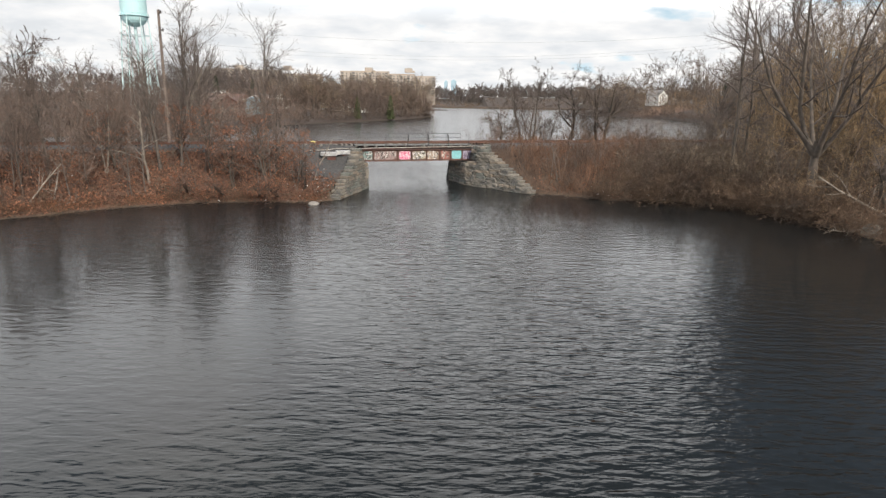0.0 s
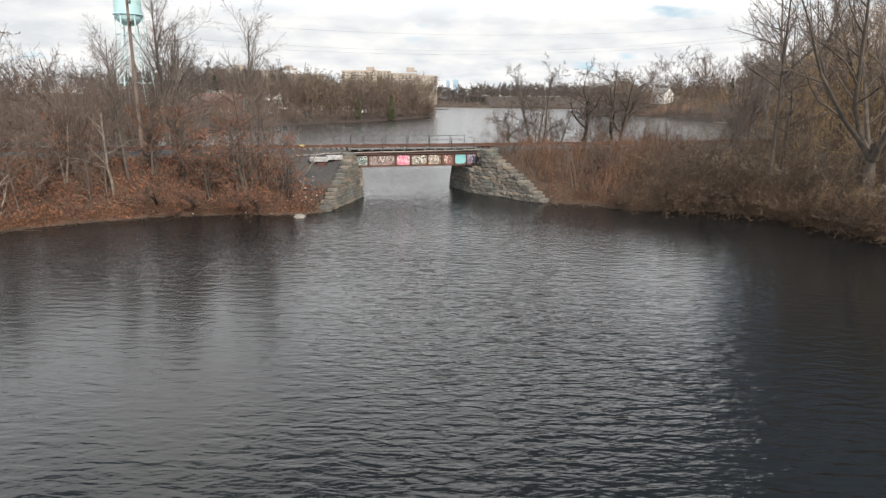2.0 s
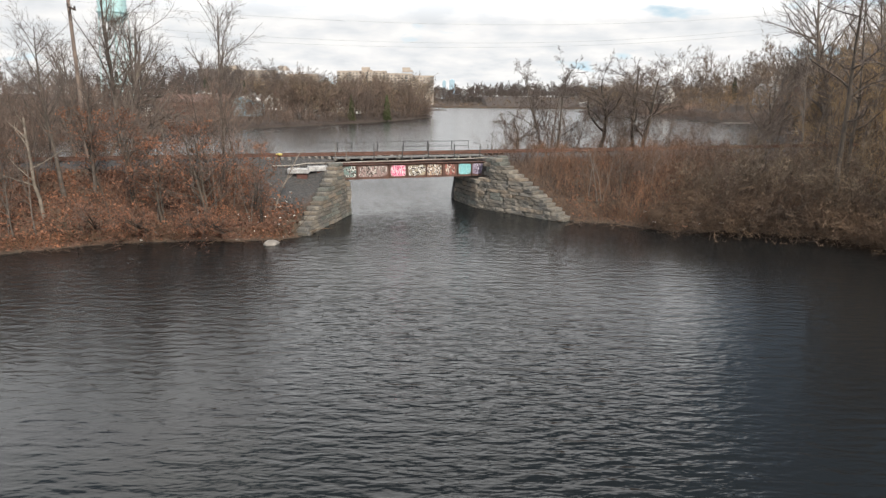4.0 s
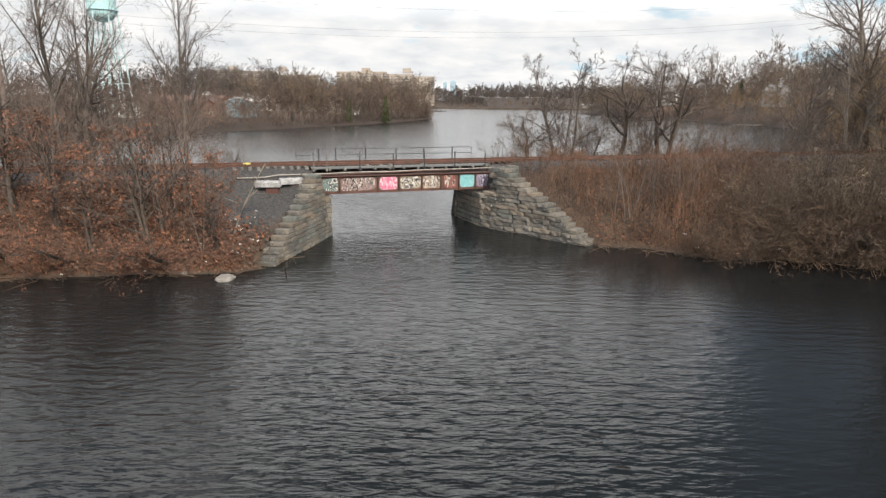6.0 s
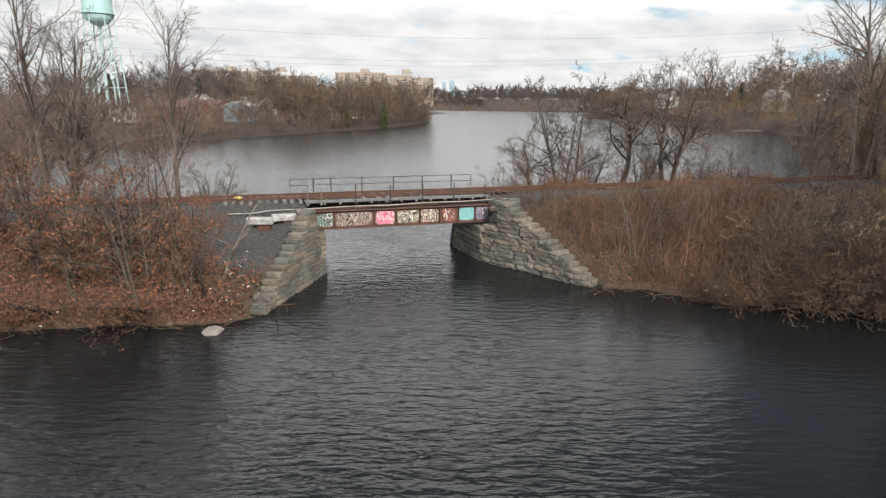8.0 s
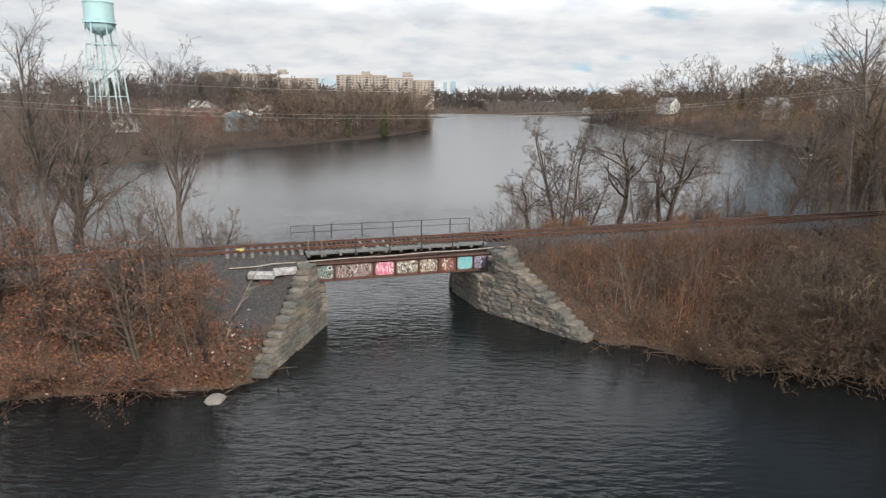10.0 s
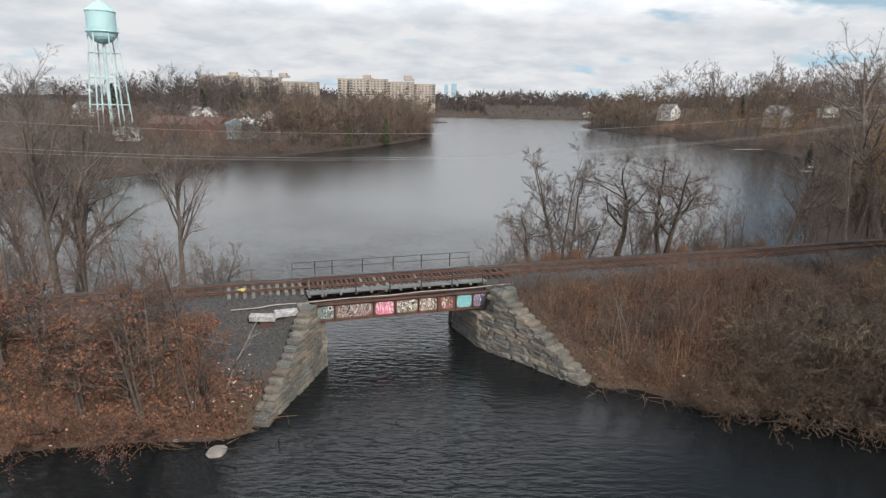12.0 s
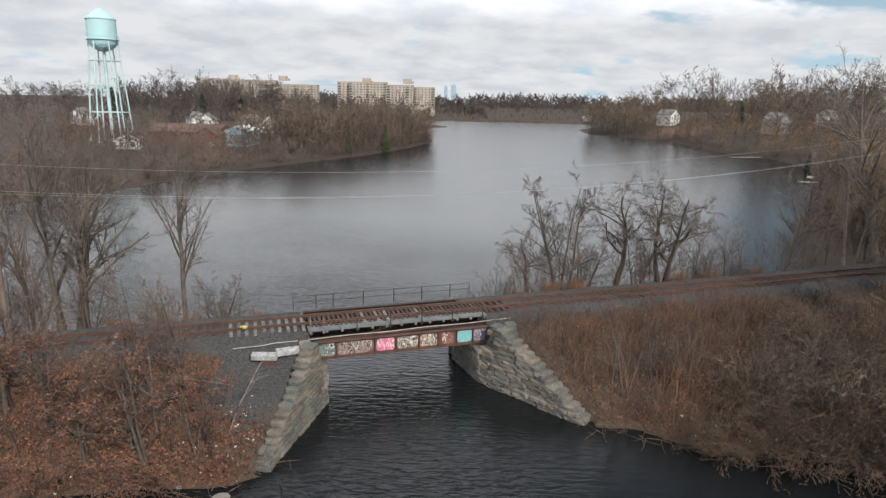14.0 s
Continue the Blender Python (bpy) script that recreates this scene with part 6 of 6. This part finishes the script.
# ---- utility poles and wires ----
def utility_pole(x, y, z_top, turn, label, arms=2):
    z0 = gz(x, y)
    e = empty("utility_pole", (x, y, z0), label, "utility pole", "utility poles")
    e.rotation_euler = (0, 0, radians(turn))
    h = z_top - z0
    pole = part("pole", cyl_bm((0, 0, -0.8), (0, 0, h), 0.17, 0.11, 12), "pole_wood", e)
    for k in range(arms):
        z = h - 0.25 - 1.55 * k
        half = 0.45 if k == 0 else 0.8
        arm = part("crossarm", box_bm((0.10, 2 * half, 0.12), (0.15, 0, z), 0.01), "pole_wood", e)
        for s in (-1, 1):
            part("insulator", lathe([(0.03, z + 0.06), (0.07, z + 0.10), (0.07, z + 0.2), (0.03, z + 0.26)], 8), "paint_black", arm).location = (0.15, s * (half - 0.08), 0)
    return e


utility_pole(-27.45, 62.0, 16.75, 14, "tall weathered timber utility pole beside the railway")
utility_pole(66.0, 86.0, 20.5, 14, "timber utility pole among the east bank trees")


def wire(y_off, za, zm, zc):
    """A hanging wire from pole to pole, by its heights at three places."""
    xs = np.linspace(-27.4, 66, 60)
    q = np.polyfit([-26.5, 0.0, 33.3], [za, zm, zc], 2)
    zs = np.polyval(q, xs)
    ys = 62.0 + (xs + 27.4) * (24.0 / 93.4) + y_off
    v, f = tube_arrays(np.stack([xs, ys, zs], 1)[None], np.full((1, 60), 0.008), 5)
    ob = link_mesh("overhead_wire", mesh_np("overhead_wire", v, f, True), "wire")
    tagged(ob, "thin grey overhead wire sagging between poles", "wire", "overhead wires")


wire(0.0, 15.40, 14.88, 17.2)
wire(-0.7, 13.95, 13.36, 16.05)
wire(0.7, 13.55, 13.12, 15.7)


# ---- small things by the bridge ----
def lump(name, x, y, z, size, seed, mat, label, category, group="", bm=None):
    r = random.Random(seed)
    bm = bmesh.new()
    bmesh.ops.create_icosphere(bm, subdivisions=2, radius=0.5)
    for v in bm.verts:
        k = 1 + 0.28 * noise.noise(v.co * 2.2 + Vector((seed, 0, 0)))
        v.co = Vector((v.co.x * size[0], v.co.y * size[1], max(v.co.z, -0.3) * size[2])) * k
    ob = part(name, bm, mat)
    ob.location, ob.rotation_euler = (x, y, z), (0, 0, r.uniform(0, 6.28))
    return tagged(ob, label, category, group)


lump("boulder", -11.35, 53.2, 0.04, (1.15, 0.95, 0.42), 3, "stone_pale", "pale boulder at the water's edge", "rock")
lump("boulder", 30.6, 44.3, 0.30, (1.8, 1.4, 1.3), 5, "stone", "brown boulder on the east shore", "rock")
for i, (x, y) in enumerate(((-16.5, 54.1), (-13.8, 54.2))):
    lump("boulder", x, y, 0.0, (0.5, 0.4, 0.22), 11 + i, "stone", "small grey stone on the muddy shore", "rock", "shore stones")


def shore_sticks(n, seed):
    rng = np.random.default_rng(seed)
    segs = list(zip(FRONT_LEFT[:6], FRONT_LEFT[1:7])) + list(zip(FRONT_RIGHT[2:], FRONT_RIGHT[3:]))
    wts = np.array([math.dist(*q) for q in segs])
    pick = rng.choice(len(segs), n, p=wts / wts.sum())
    t = rng.random(n)
    p0, p1 = np.array([q[0] for q in segs])[pick], np.array([q[1] for q in segs])[pick]
    xy = p0 + (p1 - p0) * t[:, None] + rng.normal(0, 0.55, (n, 2))
    z = np.maximum(ground_z(xy[:, 0], xy[:, 1]), 0.0) + rng.uniform(0.0, 0.12, n)
    a = rng.uniform(0, 6.283, n)
    d = np.stack([np.cos(a), np.sin(a), rng.normal(0.05, 0.2, n)], 1)
    d /= np.linalg.norm(d, axis=1, keepdims=True)
    st = wander(rng, np.column_stack([xy, z]), d, rng.uniform(0.5, 2.4, n), 3, 0.12, 0.0)
    ob = link_mesh("shore_sticks", mesh_np("shore_sticks", *tube_arrays(st, rng.uniform(0.008, 0.03, n)[:, None] * np.array([[1, 0.8, 0.4]]), 4)), "brush_grey")
    tagged(ob, "washed-up sticks along the muddy shoreline", "driftwood", kind="stuff")


shore_sticks(650, 41)


def slab(x, y, z, turn, tilt, label):
    e = empty("concrete_slab", (x, y, z), label, "slab", "fallen slabs")
    e.rotation_euler = (radians(tilt), 0, radians(turn))
    part("block", box_bm((1.62, 0.55, 0.36), (0, 0, 0.18), 0.03), "slab_paint", e)
    part("footing", box_bm((0.8, 0.4, 0.5), (0.25, 0.05, -0.25), 0.03), "red_brick", e)


slab(-11.85, 62.9, 3.3, 2, 6, "white spray-painted concrete slab lying by the abutment")
slab(-10.45, 63.55, 3.42, 24, 4, "white spray-painted concrete slab tilted against the abutment")


def conduit():
    u = np.linspace(-11.6, 8.3, 24)
    pts = np.array([list(at(a, -2.72 + 0.05 * math.sin(a), 4.0 + 0.010 * a + 0.012 * math.sin(a * 1.3) - (0.10 if a < -9.5 else 0))) for a in u])
    v, f = tube_arrays(pts[None], np.full((1, 24), 0.038), 8)
    ob = link_mesh("conduit", mesh_np("conduit", v, f, True), "pipe")
    tagged(ob, "pale conduit pipe lying along the bridge girder", "pipe")


conduit()


def drain_pipe():
    u = np.linspace(-6.4, 3.0, 14)
    pts = np.array([list(at(a, -2.98 + 0.02 * (a + 6.4), 3.86 + 0.014 * (a + 6.4))) for a in u])
    v, f = tube_arrays(pts[None], np.full((1, 14), 0.03), 8)
    ob = link_mesh("rusty_pipe", mesh_np("rusty_pipe", v, f, True), "rust")
    tagged(ob, "thin rusty pipe lying on the girder flange", "pipe")


drain_pipe()


def derail():
    e = empty("derail_block", at(-10.9, -0.75, 4.46), "yellow painted derail block clamped on the rail", "rail block")
    e.rotation_euler = (0, 0, TURN)
    part("shoe", box_bm((0.5, 0.2, 0.09), (0, 0, 0.05), 0.03), "yellow", e)
    part("wedge", box_bm((0.26, 0.34, 0.16), (0.05, -0.05, 0.03), 0.04, Matrix.Rotation(0.3, 4, "Z")), "yellow", e)


derail()


def driftwood(x, y, z, length, r, turn, pitch, label, mat="bark_pale", seed=1, forks=5, name="fallen_branch"):
    rng = np.random.default_rng(seed)
    d = np.array([[math.cos(radians(turn)) * math.cos(radians(pitch)), math.sin(radians(turn)) * math.cos(radians(pitch)), math.sin(radians(pitch))]])
    st = wander(rng, np.array([[0, 0, 0.0]]), d, np.array([length]), 8, 0.07, 0.0)
    sr = r * np.linspace(1, 0.45, 8)[None]
    chunks = [tube_arrays(st, sr, 7)]
    if forks:
        b, br = fork(rng, st, sr, forks, 0.3, 0.98, 25, 60, 0.45, 4, 0.15, 0.02, 0.55, 0.3)
        t, tr = fork(rng, b, br, 3, 0.3, 0.98, 25, 60, 0.5, 3, 0.15, 0.0, 0.6, 0.4)
        chunks += [tube_arrays(b, br, 5), tube_arrays(t, np.maximum(tr, 0.008), 3)]
    ob = link_mesh(name, mesh_np(name, *merge(chunks), True), mat)
    ob.location = (x, y, z)
    return tagged(ob, label, "branch", "fallen wood")


driftwood(-32.0, 70.6, 1.2, 11.5, 0.20, 4, 58, "pale broken trunk leaning among trees", mat="deadwood", seed=2, forks=2, name="leaning_trunk")
driftwood(-25.5, 53.2, 0.7, 7.0, 0.13, 130, 80, "dead pale trunk with broken limbs on the bank", mat="deadwood", seed=3, forks=6, name="dead_trunk")
driftwood(-31.9, 46.3, 0.15, 4.6, 0.08, 60, 42, "bleached dead branch at the waterline", seed=4)
driftwood(-30.3, 47.4, 0.15, 3.4, 0.07, 100, 52, "bleached dead branch at the waterline", seed=5, forks=8)
driftwood(-29.4, 47.6, 0.2, 2.8, 0.06, 150, 28, "bleached dead branch at the waterline", seed=15, forks=8)
driftwood(-30.8, 46.9, 0.2, 2.4, 0.05, 20, 18, "bleached dead branch at the waterline", seed=16, forks=7)
driftwood(20.2, 58.7, 0.15, 2.6, 0.10, 10, 3, "pale fallen log on the shore", seed=6, forks=3)
driftwood(16.8, 58.7, 0.12, 3.2, 0.07, 172, 4, "grey fallen branch on the shore", mat="brush_grey", seed=7)
driftwood(32.9, 46.0, 1.1, 6.2, 0.10, 168, 32, "grey dead limb arching over the bank", mat="deadwood", seed=8, forks=6)
driftwood(30.6, 44.9, 0.4, 3.2, 0.05, 200, 4, "grey dead limb hanging over the water", mat="deadwood", seed=9, forks=6)
driftwood(-14.5, 54.4, 0.15, 3.5, 0.07, 185, 2, "grey fallen branch on the shore", mat="brush_grey", seed=10)
driftwood(-20.0, 53.3, 0.15, 3.0, 0.06, 160, 4, "grey fallen branch on the shore", mat="brush_grey", seed=11)
driftwood(-13.0, 60.4, 2.6, 3.4, 0.035, 230, 25, "thin pale branch lying on gravel", seed=12, forks=3)
driftwood(-12.2, 57.0, 1.2, 4.6, 0.06, 65, 68, "pale leaning sapling trunk on the bank", seed=13, forks=5, name="leaning_trunk")
driftwood(-6.3, 66.2, 3.86, 2.4, 0.03, 25, 3, "dead twigs caught on the girder", mat="brush_grey", seed=14, forks=8)

_lr = random.Random(17)
_lit = []
for i in range(4):
    bm = box_bm((0.26, 0.16, 0.10), (0, 0, 0), 0.03)
    for v in bm.verts:
        v.co += Vector((_lr.uniform(-0.03, 0.03), _lr.uniform(-0.03, 0.03), _lr.uniform(-0.02, 0.03)))
    me = bpy.data.meshes.new("litter")
    bm.to_mesh(me)
    bm.free()
    me.materials.append(M["litter"])
    _lit.append(me)
_n = 0
while _n < 70:
    if _n < 36:
        x, y = _lr.gauss(-12.0, 1.5), _lr.gauss(56.4, 1.4)
    elif _n < 48:
        x, y = _lr.uniform(-38, -14), _lr.uniform(45, 56)
    else:
        x, y = _lr.gauss(19.5, 3.0), _lr.gauss(60.0, 0.7)
    z = gz(x, y)
    if z < 0.08 or z > 3.9 or x > -10.6 and x < 0:
        continue
    o = new("litter", _lr.choice(_lit))
    k = _lr.uniform(0.2, 0.6) if x < 0 else _lr.uniform(0.6, 1.1)
    o.matrix_basis = Matrix.Translation((x, y, z + 0.02)) @ Euler((_lr.uniform(-0.4, 0.4), _lr.uniform(-0.4, 0.4), _lr.uniform(0, 6.28))).to_matrix().to_4x4() @ Matrix.Diagonal((k, k, k, 1))
    tagged(o, "scrap of pale litter on the leafy bank", "litter", "litter on the banks")
    _n += 1


def reed_clump(x, y, r, h, n, seed):
    rng = np.random.default_rng(seed)
    a, d = rng.uniform(0, 6.283, n), r * np.sqrt(rng.random(n))
    p = np.stack([x + d * np.cos(a), y + d * np.sin(a), np.zeros(n)], 1)
    p[:, 2] = np.maximum(ground_z(p[:, 0], p[:, 1]), 0) - 0.05
    q = rng.normal(0, 0.16, p.shape)
    q[:, 2] = 1
    st = wander(rng, p, q / np.linalg.norm(q, axis=1, keepdims=True), h * rng.uniform(0.5, 1.0, n), 3, 0.08, -0.02)
    ob = link_mesh("reed_clump", mesh_np("reed_clump", *tube_arrays(st, np.full((n, 3), 0.012) * np.array([[1, 0.8, 0.3]]), 3)), "reeds")
    tagged(ob, "clump of rust-coloured dry reeds beside the track", "reeds", "reed clumps")


for i, (x, y, r, h) in enumerate(((-14.9, 70.7, 0.8, 1.9), (-16.8, 70.4, 1.0, 1.1), (-19.2, 69.6, 1.2, 1.2), (-21.6, 69.3, 0.6, 2.6), (-24.0, 68.2, 1.2, 1.2), (8.4, 77.2, 0.9, 1.2), (10.6, 78.2, 1.1, 1.3), (21.0, 82.0, 1.0, 1.2), (24.6, 83.2, 0.9, 1.5), (5.4, 77.0, 0.7, 0.9), (29.5, 84.6, 1.0, 1.0))):
    reed_clump(x, y, r, h, int(240 * r), 70 + i)


def evergreen(x, y, h, seed, mat, label, wide=0.24):
    rng = np.random.default_rng(seed)
    e = empty("evergreen_tree", (x, y, gz(x, y)), label, "tree", "evergreens")
    part("trunk", cyl_bm((0, 0, -0.4), (0, 0, h * 0.9), h * 0.018, h * 0.006, 8), "bark", e)
    n = 1500
    t = rng.uniform(0.06, 1, n)
    a = rng.uniform(0, 6.283, n)
    lob = 0.75 + 0.25 * np.sin(a * 3 + t * 9) * np.sin(t * 21)
    rr = h * wide * (1 - t) ** 0.75 * lob * np.sqrt(rng.random(n))
    p = np.stack([rr * np.cos(a), rr * np.sin(a), h * t], 1)
    link_mesh("crown", leaf_mesh(p, rng, 2, h * 0.035, h * 0.012), mat, e, "dark green foliage")


for i, (x, y, h, mat) in enumerate(((119, 233, 6, "evergreen"), (-150, 400, 17, "evergreen"), (-130, 410, 15, "evergreen"), (-215, 420, 18, "evergreen"), (-26, 268, 10, "ivy"), (-37, 247, 9, "ivy"), (180, 420, 14, "evergreen"), (-95, 110, 12, "evergreen"))):
    evergreen(x, y, h, 90 + i, mat, "dark evergreen tree among bare woods" if mat == "evergreen" else "ivy-covered tree on the wooded shore", 0.22)
